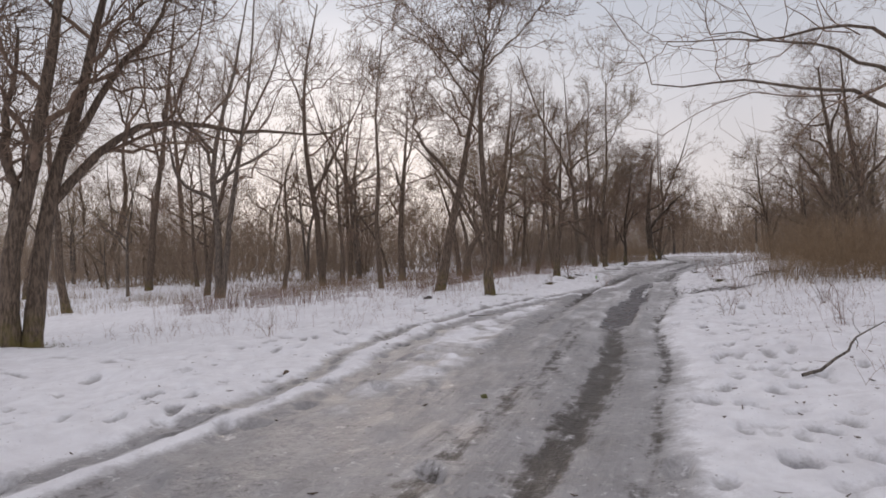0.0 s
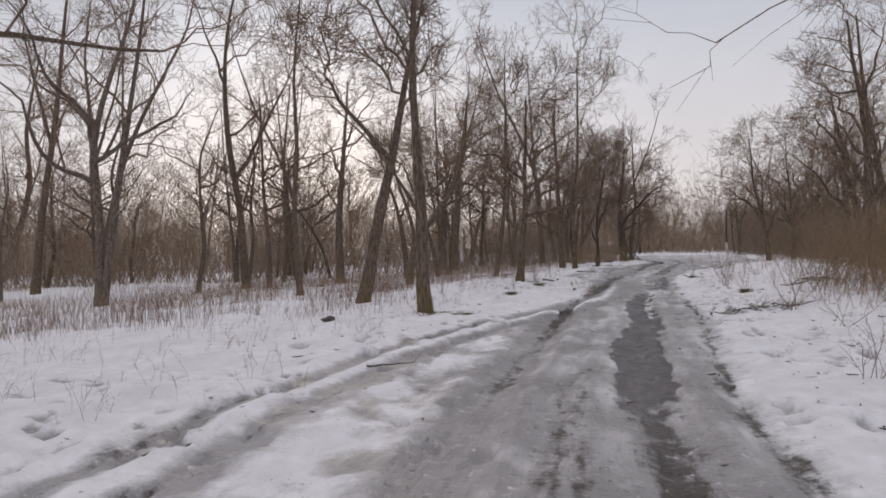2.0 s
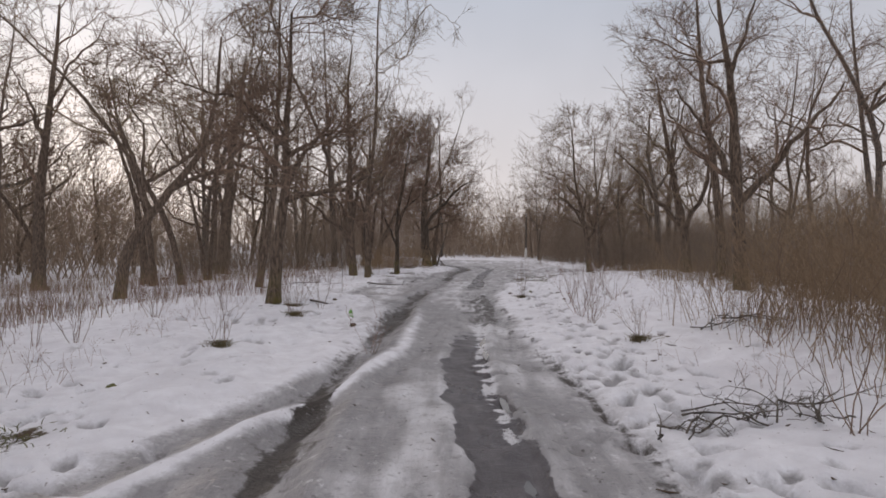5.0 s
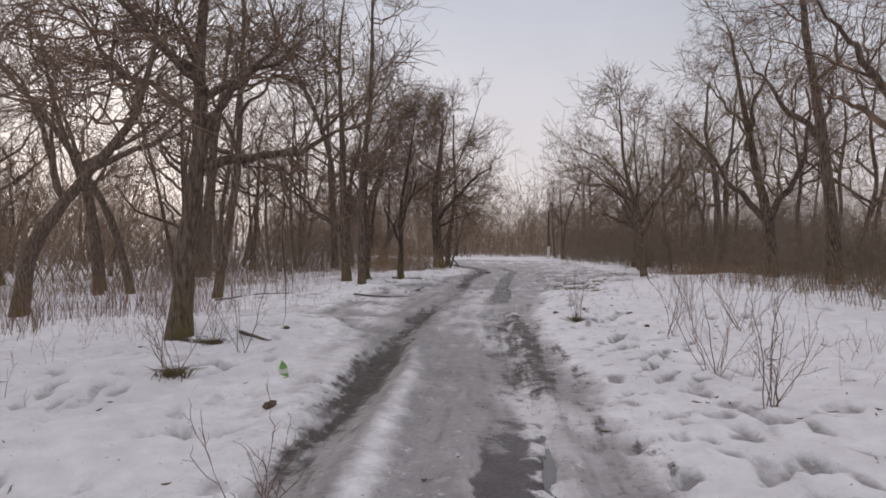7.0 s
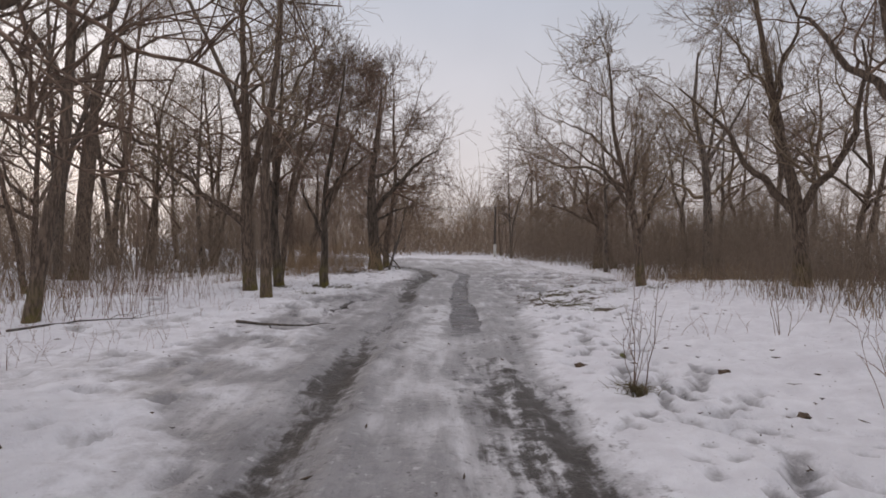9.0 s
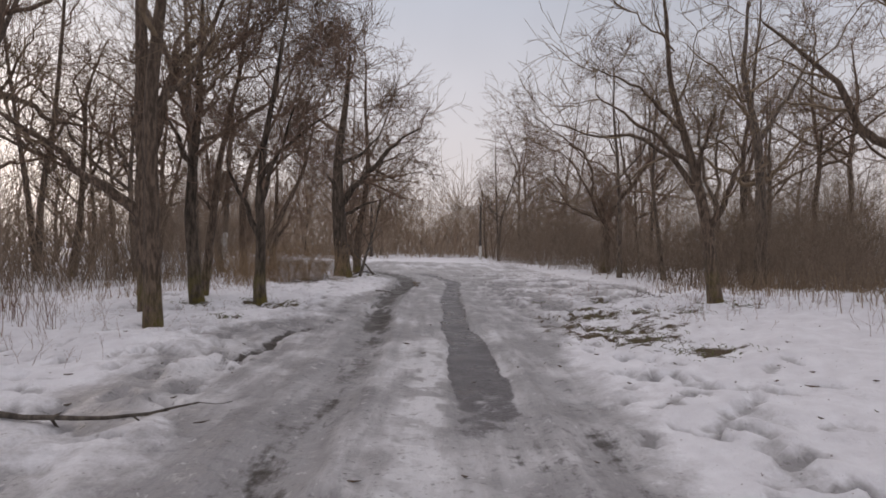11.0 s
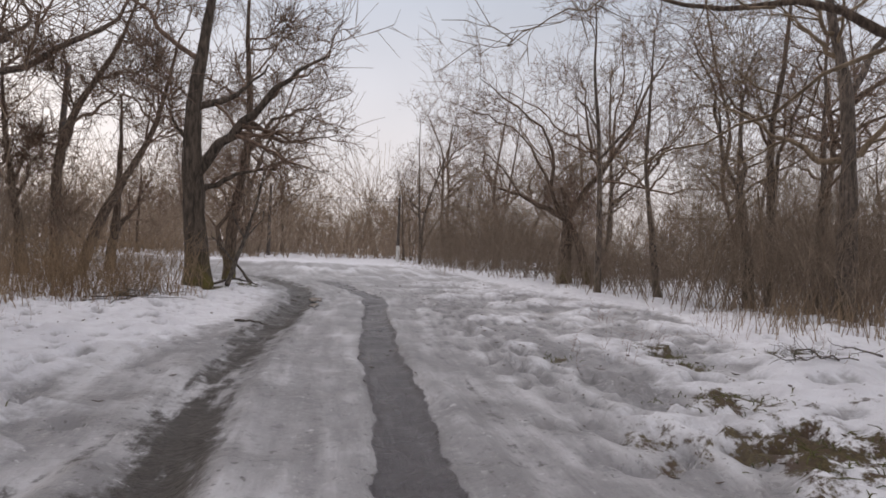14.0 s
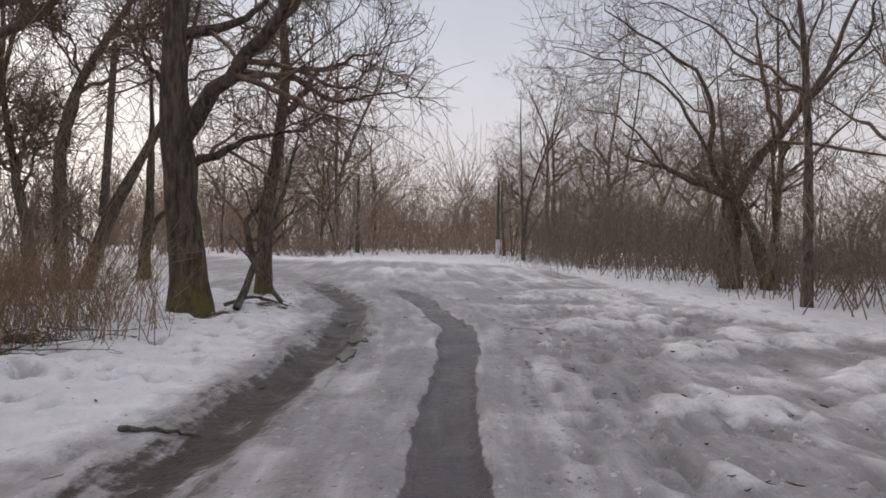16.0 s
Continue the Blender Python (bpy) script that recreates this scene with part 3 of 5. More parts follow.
def raise_tree(thing, rng, stems, limbs, radius, twig_mat, bark, fine, sides=14, extra=7, twig_floor=0.005, many=8, spread=1.0, light=False, gain=1.0):
    """Trunk, limbs and a crown of branches and twigs, in the thing's own space."""
    trunk = Heap()
    bones = []
    top = max(p[-1][2] for p in stems)
    for n, line in enumerate(stems):
        line = np.asarray(line, float)
        line[0, 2] = -0.25
        if len(stems) > 1 or line[-1, 2] < 7:
            ext = line[-1] - line[-2]
            ext /= np.linalg.norm(ext) + 1e-9
            if not limbs or line[-1, 2] > 3.5:
                line = np.vstack([line, line[-1] + ext * np.array([0.6, 0.6, 1.0]) * max(1.2, 0.45 * line[-1, 2])])
        p = resample(line, 22)
        p[2:] += np.cumsum(rng.normal(size=(20, 3)) * 0.012, axis=0) * np.array([1, 1, 0.2])
        t = np.linspace(0, 1, 22)
        r0 = radius * (1.0 if n == 0 else 0.9)
        keep = 0.62 if len(line) <= 3 and limbs else 0.16
        r = r0 * (1 - (1 - keep) * t ** 0.9) * (1 + 0.2 * np.exp(-np.maximum(p[:, 2], 0) / 0.15))
        v, q = tubes(p[None], r[None], sides)
        cent = np.repeat(p, sides, axis=0)
        out = v - cent
        knob = fbm(v[:, 0] * 3 + v[:, 1] * 3, v[:, 2] * 1.1 + 5 * n, 1.4, 3, int(rng.integers(90))) - 0.5
        ridge = np.tile(rng.uniform(-0.05, 0.05, sides), len(p)) + 0.035 * rng.normal(size=len(p) * sides)
        v = cent + out * (0.94 + 0.26 * knob + ridge)[:, None]
        trunk.add(v, q)
        bones.append((p, r))
    part("trunk", trunk.mesh("trunk"), bark, thing)
    crown = Heap()
    lp, lr = [], []
    for line in limbs:
        p = resample(line, 12)
        frames = bones + list(zip(lp, lr))
        dist = [np.min(np.linalg.norm(b[0] - p[0], axis=1)) for b in frames]
        b = frames[int(np.argmin(dist))]
        i = int(np.argmin(np.linalg.norm(b[0] - p[0], axis=1)))
        if min(dist) < 1.6:
            p[:5] += (b[0][i] - p[0]) * np.linspace(1, 0, 6)[:5, None]
        p[2:] += np.cumsum(rng.normal(size=(10, 3)) * min(0.07, 0.018 * np.linalg.norm(p[-1] - p[0])), axis=0)
        span = np.linalg.norm(p[-1] - p[0])
        r = max(0.025, min(b[1][i] * 0.74, radius * 0.66, (0.05 if top < 3.6 and limbs else 0.03) * span + 0.02)) * (1 - 0.82 * np.linspace(0, 1, 12) ** 0.85)
        limb = Heap()
        limb.add(*tubes(p[None], r[None], 8))
        part("limb", limb.mesh("limb"), bark, thing)
        lp.append(p)
        lr.append(r)
    bp = np.array([resample(b[0], 12) for b in bones])
    br = np.array([np.interp(np.linspace(0, 1, 12), np.linspace(0, 1, 22), b[1]) for b in bones])
    short = 0.6 if top < 4.5 and limbs else 1.0
    squat = bool(limbs) and top < 3.6
    if squat:
        extra, many, spread = 1, 9, 1.7
    p1, r1 = sprout(rng, bp, br, extra, 0.36, 0.98, (0.5 * short, 0.25), (38, 82), 0.2, 10, 0.52, 0.018, 0.34)
    crown.add(*tubes(p1, r1, 6))
    big_p = np.concatenate([p1, np.array([resample(p, 10) for p in lp])]) if lp else p1
    big_r = np.concatenate([r1, np.array([np.interp(np.linspace(0, 1, 10), np.linspace(0, 1, 12), r) for r in lr])]) if lp else r1
    if lp and not squat:
        tp, tr = sprout(rng, bp, br, 4, 0.55, 1.0, (0.3, 0.16), (20, 60), 0.4, 8, 0.4, 0.012, 0.16)
        crown.add(*tubes(tp, tr, 4))
        p3b, r3b = sprout(rng, tp, tr, 5, 0.2, 1.0, (0.25, 0.3), (25, 65), 0.2, 5, 0.5, 0.006, 0.18)
        crown.add(*tubes(p3b, r3b, 3))
        p4b, r4b = sprout(rng, p3b, r3b, 4, 0.15, 1.0, (0.2, 0.4), (25, 70), 0.15, 2, 0.55, twig_floor, 0.2)
        crown.add(*tubes(p4b, r4b, 3))
    p2, r2 = sprout(rng, big_p, big_r, many, 0.2, 1.0, (0.45 * spread, 0.42), (30, 80), 0.1, 5 if light else 7, 0.5, 0.011 * gain, 0.27)
    crown.add(*tubes(p2, r2, 3 if light else 4))
    p3, r3 = sprout(rng, p2, r2, 6, 0.15, 1.0, (0.34, 0.42), (25, 72), 0.05, 3 if light else 4, 0.5, max(0.0065 * gain, twig_floor), 0.28)
    crown.add(*tubes(p3, r3, 3))
    p4, r4 = sprout(rng, p3, r3, fine, 0.1, 1.0, (0.3, 0.5), (20, 68), 0.03, 2, 0.6, twig_floor, 0.3)
    crown.add(*tubes(p4, r4, 3))
    part("crown", crown.mesh("crown"), twig_mat, thing, "bare twigs")
    return thing


def grow(x, y, radius, heading, stems, limbs, label="bare grey-brown deciduous tree rising from the snow", twig=None, fine=5, bark=None, extra=0, many=0, floor=0.005, spread=1.0, hanging=()):
    """A tree at x, y; its stems and limbs as (sideways, up) or (sideways, behind, up) metres from the base, sideways along the heading."""
    TREE_SEED[0] += 1
    rng = np.random.default_rng(TREE_SEED[0])
    thing = new("tree")
    thing.location = (x, y, level(x, y))
    e = np.array([math.cos(radians(heading)), math.sin(radians(heading))])
    n = np.array([-e[1], e[0]])

    def place(line, depth):
        out, m = [], len(line)
        for i, point in enumerate(line):
            a, b = point[0], point[-1]
            k = point[1] if len(point) == 3 else depth * (i / max(1, m - 1))
            out.append((*(e * a + n * k), b))
        return out

    s3 = [place(l, rng.uniform(-0.3, 0.3)) for l in stems]
    l3 = [place(l, rng.choice((-1, 1)) * rng.uniform(0.15, 0.5) * max(0.5, abs(l[-1][1] - l[0][1]) * 0.6)) for l in limbs]
    raise_tree(thing, rng, s3, l3, radius, twig or TWIG, bark or BARK, fine, extra=extra or max(3, 7 - len(limbs)), twig_floor=floor + (0.0008 if lateral(x, y) < 0 and not 27 < y < 37 else 0), many=many or ((11 if y < 20 else 9 if y < 27 or y > 37 else 6) if lateral(x, y) < 0 else 6 if y < 27 else 5), spread=spread, gain=0.9 if lateral(x, y) > 0 else 1.4 if y < 27 or y > 37 else 1.1)
    for line in hanging:
        p = resample(place(line, 0), 14)
        p[2:] += np.cumsum(rng.normal(size=(12, 3)) * 0.012, axis=0)
        r = 0.013 * (1 - 0.75 * np.linspace(0, 1, 14))
        heap = Heap()
        heap.add(*tubes(p[None], r[None], 6))
        p2, r2 = sprout(rng, p[None], r[None], 7, 0.35, 1.0, (0.12, 0.1), (20, 50), -0.35, 6, 0.6, 0.003, 0.25)
        heap.add(*tubes(p2, r2, 4))
        part("hanging_twig", heap.mesh("hanging_twig"), bark or BARK, thing)
    return tagged(thing, label, "tree", "bare trees beside the track")

grow(-7.7, 8.9, 0.2, 35, [[(-0.12, 0.03), (-0.15, 1.63), (0.05, 2.33), (0.34, 3.66), (0.57, 5.23), (0.74, 6.31)], [(0.15, 0.02), (0.38, 2.13), (0.71, 3.59), (1.05, 4.78), (1.41, 6.45)]], [[(0.56, 2.7), (1.5, 3.92), (2.63, 4.68), (4.23, 4.63), (6.25, 4.69)], [(0.04, 2.13), (-0.02, 4.13), (0.12, 6.17)], [(0.71, 3.59), (1.42, 4.72), (2.89, 6.54)]], "two-stemmed bare tree with a long bough over the snow", extra=6)
grow(1.1, 14.8, 0.155, -4, [[(-0.03, -0.03), (-0.06, 1.92), (-0.17, 4.25), (-0.09, 6.42), (0.04, 7.19)]], [[(-0.09, 6.39), (-0.3, 7.52), (-0.46, 9.08)], [(-0.01, 6.57), (0.43, 7.63), (0.59, 9.02)], [(0.01, 6.29), (0.72, 6.84), (1.67, 8.03)], [(-0.15, 5.96), (-1.37, 7.14), (-2.6, 8.28)]], "straight bare tree forking high, turf at its foot", extra=2)
grow(-0.4, 18.4, 0.20, 1, [[(0.01, -0.22), (0.49, 2.26), (0.92, 4.33), (1.26, 6.21), (1.58, 7.53)]], [[(1.26, 6.21), (0.63, 7.55), (-0.48, 8.52), (-1.96, 9.69)], [(1.58, 7.53), (1.99, 9.03), (2.22, 10.35)], [(0.75, 3.39), (-0.2, 4.54), (-0.91, 6.26)]], "leaning bare tree beside a straighter one")
grow(-8.4, 38.4, 0.27, 12, [[(0.02, -0.42), (-0.3, 4.56), (-0.93, 8.7), (-1.03, 12.08), (-0.77, 15.1), (0.06, 18.91)]], [[(-0.98, 11.33), (-2.24, 14.67), (-2.89, 17.63)], [(-0.45, 6.07), (1.31, 9.48), (2.9, 12.94)]], extra=6, fine=3)
grow(-14.8, 35.1, 0.20, 22, [[(-0.04, 0.13), (0.44, 4.0), (1.24, 7.5), (2.66, 10.74), (4.48, 14.47), (4.89, 17.06)]], [[(1.24, 7.5), (0.85, 11.69), (1.44, 15.96)]], "slender bare tree leaning over the snowfield", extra=6, fine=3)
grow(-20.6, 39.5, 0.26, 26, [[(-0.0, 0.36), (0.37, 4.54), (1.21, 10.43), (1.7, 16.39), (2.15, 20.42)]], [[(1.0, 8.85), (-0.14, 13.07), (-0.72, 17.64)]], extra=6, fine=3)
grow(-28.1, 62.7, 0.36, 23, [[(0.0, 0.0), (-0.12, 6.92), (-0.66, 14.78), (-1.19, 20.79), (-0.51, 26.3)]], [[(-0.4, 11.76), (1.54, 17.95), (2.25, 24.16)]], fine=3)
grow(-33.6, 56.5, 0.35, 30, [[(0.0, 0.0), (1.29, 3.92), (2.37, 8.38), (1.97, 12.83), (3.11, 19.65)]], [[(-1.3, 5.59), (-2.11, 10.98)]], fine=3)
grow(-16.3, 23.9, 0.21, 32, [[(-0.0, 0.0), (-0.33, 1.75), (-0.25, 3.42), (-0.45, 5.81), (-0.57, 9.38)]], [], fine=3)
grow(-2.9, 25.1, 0.13, 6, [[(-0.11, -0.09), (-0.29, 2.64), (-0.13, 5.15), (-0.16, 7.67), (0.23, 11.21)]], [[(-0.28, 3.14), (-1.25, 2.16)]], fine=3)
grow(-9.2, 55.6, 0.27, 9, [[(-0.0, 0.68), (-0.25, 5.64), (-0.4, 9.95), (0.29, 16.42)]], [[(0.96, 0.76), (0.7, 7.24), (1.34, 15.35)]], fine=3)
grow(4.2, 22.0, 0.15, 6, [[(0.01, 0.08), (0.08, 1.13), (0.23, 2.16), (0.34, 2.74), (0.24, 3.3), (0.29, 3.93)]], [[(0.34, 2.74), (0.8, 3.15), (1.45, 3.44)], [(0.27, 2.39), (0.5, 2.7), (1.03, 3.61)], [(0.26, 3.24), (-0.04, 3.64)], [(0.28, 0, 1.95), (0.7, -0.1, 2.1), (1.2, -0.2, 2.3), (2.0, -0.2, 2.9)], [(0.3, 0, 2.9), (-0.4, -0.9, 3.4), (-0.7, -1.6, 3.1), (-0.6, -1.9, 2.2)], [(0.3, 0, 3.1), (-0.9, 0.3, 3.9), (-2.0, 0.4, 4.2)]], "thick bare tree with a bent trunk and drooping boughs", many=7, hanging=[[(0.7, -0.1, 2.1), (0.95, -0.8, 2.2), (1.0, -1.05, 1.6), (1.0, -1.1, 1.05), (1.06, -1.1, 0.35)], [(0.7, -0.1, 2.1), (0.8, -0.5, 1.9), (0.76, -0.7, 1.3), (0.7, -0.75, 0.8)], [(0.9, -0.15, 2.2), (1.25, -0.5, 1.9), (1.3, -0.55, 1.4)], [(0.5, 0, 2.05), (0.5, -0.6, 1.9), (0.4, -0.9, 1.2), (0.42, -1.0, 0.6)], [(1.2, -0.2, 2.3), (1.5, -0.4, 2.0), (1.55, -0.45, 1.5)]])
grow(4.6, 29.8, 0.13, 1, [[(0.0, 0.01), (0.25, 1.59), (0.49, 3.13), (0.54, 4.8), (0.59, 6.72)]], [[(0.51, 3.77), (-0.11, 4.98), (-0.35, 6.2)], [(0.52, 4.41), (1.21, 5.78), (1.71, 6.9)]])
grow(0.8, 28.9, 0.18, 6, [[(0.0, 0.24), (0.17, 1.39), (0.81, 2.36), (1.39, 3.2), (2.14, 4.16), (2.52, 5.96), (2.67, 7.66)]], [[(0.81, 2.36), (0.16, 3.6), (-0.33, 4.73), (-0.87, 5.36)], [(1.39, 3.2), (2.78, 3.88), (3.93, 4.75)], [(0.37, 2.98), (0.65, 4.76), (0.21, 6.6)]], "strongly leaning bare tree among dry weeds", twig=TWIG_TAN)
grow(-3.1, 38.5, 0.27, 12, [[(0.03, 0.33), (-0.02, 3.51), (0.28, 6.95), (0.49, 9.73), (0.54, 11.57)]], [[(0.37, 7.88), (1.53, 10.4), (2.56, 12.04)], [(0.19, 6.03), (-0.76, 8.59)]], fine=3)
grow(3.6, 50.0, 0.26, -1, [[(-0.0, 0.18), (0.07, 3.34), (0.27, 6.86), (0.08, 10.35)]], [[(0.12, 6.15), (1.75, 9.8)]], fine=3)
grow(0.8, 38.7, 0.20, 4, [[(-0.04, 0.21), (-0.12, 2.08), (-0.45, 4.0), (-1.0, 5.63), (-1.53, 7.24)]], [[(-0.34, 3.52), (0.4, 5.51)]], fine=3)
grow(8.5, 33.2, 0.17, -11, [[(0.01, -0.02), (-0.12, 1.67), (-0.17, 4.7), (-0.27, 7.38), (-0.08, 9.07)]], [[(-0.12, 1.41), (-1.11, 2.49), (-2.33, 3.46)], [(-0.09, 2.0), (0.45, 4.21), (1.29, 5.95)], [(-0.23, 6.71), (-1.22, 7.98)]], "bare tree with limbs spreading from low down", twig=TWIG_TAN)
grow(8.4, 30.8, 0.12, -13, [[(0.05, -0.05), (0.01, 1.31), (0.03, 3.08), (0.24, 5.0), (0.3, 6.91)]], [[(0.03, 2.63), (0.76, 4.13)]], twig=TWIG_TAN)
grow(10.2, 32.9, 0.11, -6, [[(-0.01, -0.04), (-0.02, 1.02), (-0.03, 1.86), (0.04, 2.83), (0.21, 3.7)]], [[(-0.07, 1.21), (-0.35, 1.84), (-0.55, 2.57)], [(-0.02, 2.12), (0.31, 2.67), (0.75, 3.06), (1.34, 3.49)], [(-0.03, 1.66), (0.2, 2.33), (0.62, 3.24)]], "bare tree with a mossy foot on melted turf", bark=BARK_MOSSY)
grow(9.3, 33.8, 0.14, 1, [[(0.0, 0.01), (-0.1, 1.19), (-0.07, 2.21), (0.06, 3.37), (0.1, 4.06)]], [[(-0.13, 2.53), (-0.39, 3.09), (-0.71, 3.42)]], "thick straight bare tree with mossy foot", bark=BARK_MOSSY)
grow(9.5, 34.8, 0.10, -0, [[(0.0, -0.0), (0.11, 1.38), (0.26, 2.78), (0.42, 3.74), (0.56, 4.4)]], [[(0.14, 1.77), (-0.23, 2.04)]], "bare tree leaning away from its thicker neighbour")
grow(14.2, 40.2, 0.285, -5, [[(0.01, -0.01), (-0.05, 1.16), (-0.12, 2.23), (-0.23, 3.28), (-0.1, 4.01), (-0.01, 4.73)]], [[(0.05, 0, 2.2), (0.6, -0.4, 3.2), (1.2, -0.8, 3.95), (2.14, -1.5, 4.65)], [(-0.16, 2.72), (-0.48, 3.04), (-0.7, 3.56)], [(0.02, 1.67), (0.38, 2.09), (0.88, 2.31), (1.55, 2.47)], [(-0.1, 3.58), (0.51, 3.81), (1.22, 4.68)]], "thick old tree with ridged bark and yellow-green moss", bark=BARK_MOSSY)
grow(15.5, 42.8, 0.16, -10, [[(0.1, 0.02), (0.13, 1.23), (0.36, 2.74), (0.44, 4.24), (0.36, 5.22)]], [[(-0.65, 0.24), (-0.25, 1.23), (0.22, 1.83), (0.36, 2.44)], [(0.4, 3.24), (1.38, 3.93), (2.64, 4.57)], [(0.42, 3.74), (1.29, 3.41), (2.87, 3.64)]], "bare tree with broken drooping boughs")
grow(13.8, 48.2, 0.17, -1, [[(-0.01, -0.16), (0.08, 0.98), (0.15, 2.21), (0.16, 3.58)]], [[(0.11, 1.0), (0.6, 1.75), (0.98, 2.68)]])
grow(12.7, 45.4, 0.16, 3, [[(-0.04, -0.09), (0.42, 1.31), (0.91, 2.34), (1.42, 3.3), (1.84, 4.51)]], [[(0.19, 0.76), (-0.32, 1.39)]], "bare tree leaning steeply across other trunks")
grow(12.3, 46.2, 0.17, 5, [[(0.0, -0.07), (-0.01, 2.0), (-0.03, 2.79), (0.25, 4.07), (0.7, 5.0), (1.26, 6.0)]], [[(-0.01, 2.9), (0.55, 4.0), (0.49, 5.14)], [(0.25, 4.3), (-0.04, 5.26), (-0.19, 6.12)]], "crooked bare tree with a bent trunk")
grow(11.7, 47.5, 0.16, 7, [[(-0.0, -0.05), (-0.21, 1.58), (-0.41, 3.01), (-0.52, 3.82)]], [[(-0.21, 1.83), (-0.01, 3.05)]])
grow(1.3, 34.7, 0.15, 11, [[(0.04, 0.21), (-0.1, 1.6), (-0.28, 2.86), (-0.63, 3.93), (-1.09, 5.27)]], [])
grow(4.0, 45.4, 0.35, 5, [[(0.0, 0.14), (0.31, 4.17), (0.61, 7.48), (1.07, 10.85), (1.25, 12.22)]], [[(0.42, 7.88), (-0.95, 7.25), (-2.49, 6.31)], [(0.52, 6.37), (2.1, 5.43), (3.79, 5.13)], [(0.7, 8.58), (3.75, 10.04)], [(0.43, 5.71), (-1.12, 5.54), (-2.32, 6.84)], [(0.88, 9.49), (2.88, 11.02)]], fine=3)
grow(14.0, 19.6, 0.18, -49, [[(-0.15, 0.45), (-0.31, 2.68), (-0.47, 4.56), (-0.74, 6.09), (-0.87, 7.25)]], [[(-0.22, 2.06), (0.53, 2.76), (1.14, 3.43), (1.72, 4.31)], [(-0.42, 4.92), (-0.1, 5.87), (0.05, 6.82)], [(-0.5, 2.32), (-0.92, 3.34), (-1.64, 4.43)], [(-0.54, 5.06), (-1.53, 5.32)]], "tall bare tree rising out of brown thicket")
grow(16.3, 28.6, 0.115, -65, [[(0.01, -0.03), (-0.09, 1.09), (-0.2, 1.63), (-0.42, 2.43), (-0.66, 3.2), (-0.78, 3.84)]], [[(-0.2, 1.63), (-0.58, 2.14), (-1.15, 2.64), (-2.11, 3.1), (-2.84, 3.35)], [(-0.37, 2.24), (-0.98, 2.74), (-1.79, 3.52)], [(-0.29, 1.99), (-0.12, 2.52), (0.16, 2.94)], [(-0.54, 2.81), (-1.17, 3.41), (-1.93, 4.1)], [(-0.09, 1.21), (0.23, 1.79), (0.48, 2.56)]], "bare tree with arching boughs on the snowy verge", twig=TWIG_TAN, fine=3)
grow(19.0, 26.6, 0.19, -57, [[(0.0, 0.41), (-0.09, 1.39), (-0.38, 2.75), (-0.68, 4.14), (-1.04, 5.96), (-1.23, 7.01)]], [[(-0.2, 1.51), (-0.81, 2.33), (-1.76, 3.48), (-2.63, 4.36)], [(-0.09, 1.39), (0.26, 2.11), (0.57, 3.06), (0.72, 4.7)], [(-0.62, 3.89), (-0.31, 5.09), (-0.12, 6.28)]], "bare tree dividing into three wide limbs", twig=TWIG_TAN)
grow(22.4, 32.0, 0.20, -50, [[(0.07, 0.39), (0.05, 2.21), (0.01, 3.84), (-0.39, 5.5), (-0.25, 7.3)]], [[(0.01, 3.66), (0.77, 5.06), (1.38, 6.24)]], twig=TWIG_TAN, bark=BARK_PALE, many=4, fine=3)
grow(17.8, 23.9, 0.19, -56, [[(0.0, -0.01), (-0.11, 1.58), (-0.32, 3.38), (-0.48, 4.35), (-0.7, 6.2)]], [[(-0.32, 3.38), (-0.99, 4.18), (-1.87, 5.96)], [(-0.33, 3.5), (-0.14, 4.89)]])
grow(26.0, 41.2, 0.27, -49, [[(-0.05, -0.05), (-0.06, 1.08), (-0.01, 2.04)]], [[(-0.09, 2.04), (-0.62, 2.46), (-1.5, 2.89), (-2.48, 3.18)], [(-0.27, 2.29), (-0.78, 3.34), (-0.67, 4.91), (-1.6, 5.81), (-3.06, 6.56)], [(-0.78, 3.34), (-1.57, 4.92), (-3.02, 5.48), (-4.51, 5.88)], [(0.07, 2.3), (0.77, 3.69), (1.95, 4.79), (2.45, 6.38), (3.26, 7.84)], [(0.77, 3.69), (0.45, 5.58), (-0.11, 7.33)], [(-1.5, 2.89), (-2.61, 4.22), (-3.72, 4.59)]], "low-forking bare tree with wide crooked limbs")
grow(26.3, 40.6, 0.21, -51, [[(0.16, 0.0), (-0.35, 1.44), (-0.61, 2.03)]], [])
grow(23.7, 38.1, 0.11, -52, [[(0.0, 0.01), (-0.02, 1.66), (-0.09, 3.72), (-0.28, 6.06), (-0.27, 7.57)]], [[(-0.06, 3.58), (0.81, 4.38), (1.14, 5.84)], [(-0.17, 4.41), (-0.8, 5.54)]], "slim pale-barked tree at the wood's edge", bark=BARK_PALE)
grow(24.5, 36.8, 0.11, -58, [[(0.0, 0.04), (-0.24, 1.68), (-0.42, 3.28), (-0.35, 4.6)]], [[(-0.35, 3.01), (0.1, 4.05)]], bark=BARK_PALE)
grow(24.3, 34.5, 0.14, -66, [[(0.08, 0.15), (-0.1, 1.66), (-0.23, 2.69)]], [[(-0.25, 2.66), (-0.78, 3.69), (-1.14, 5.19), (-1.79, 6.47)], [(-0.18, 2.68), (-0.03, 3.92), (-0.18, 5.52), (-0.03, 6.62)], [(-0.95, 4.23), (-0.37, 5.09)]], "bare tree forking into two curved limbs", bark=BARK_PALE, twig=TWIG_TAN, many=4, fine=4)
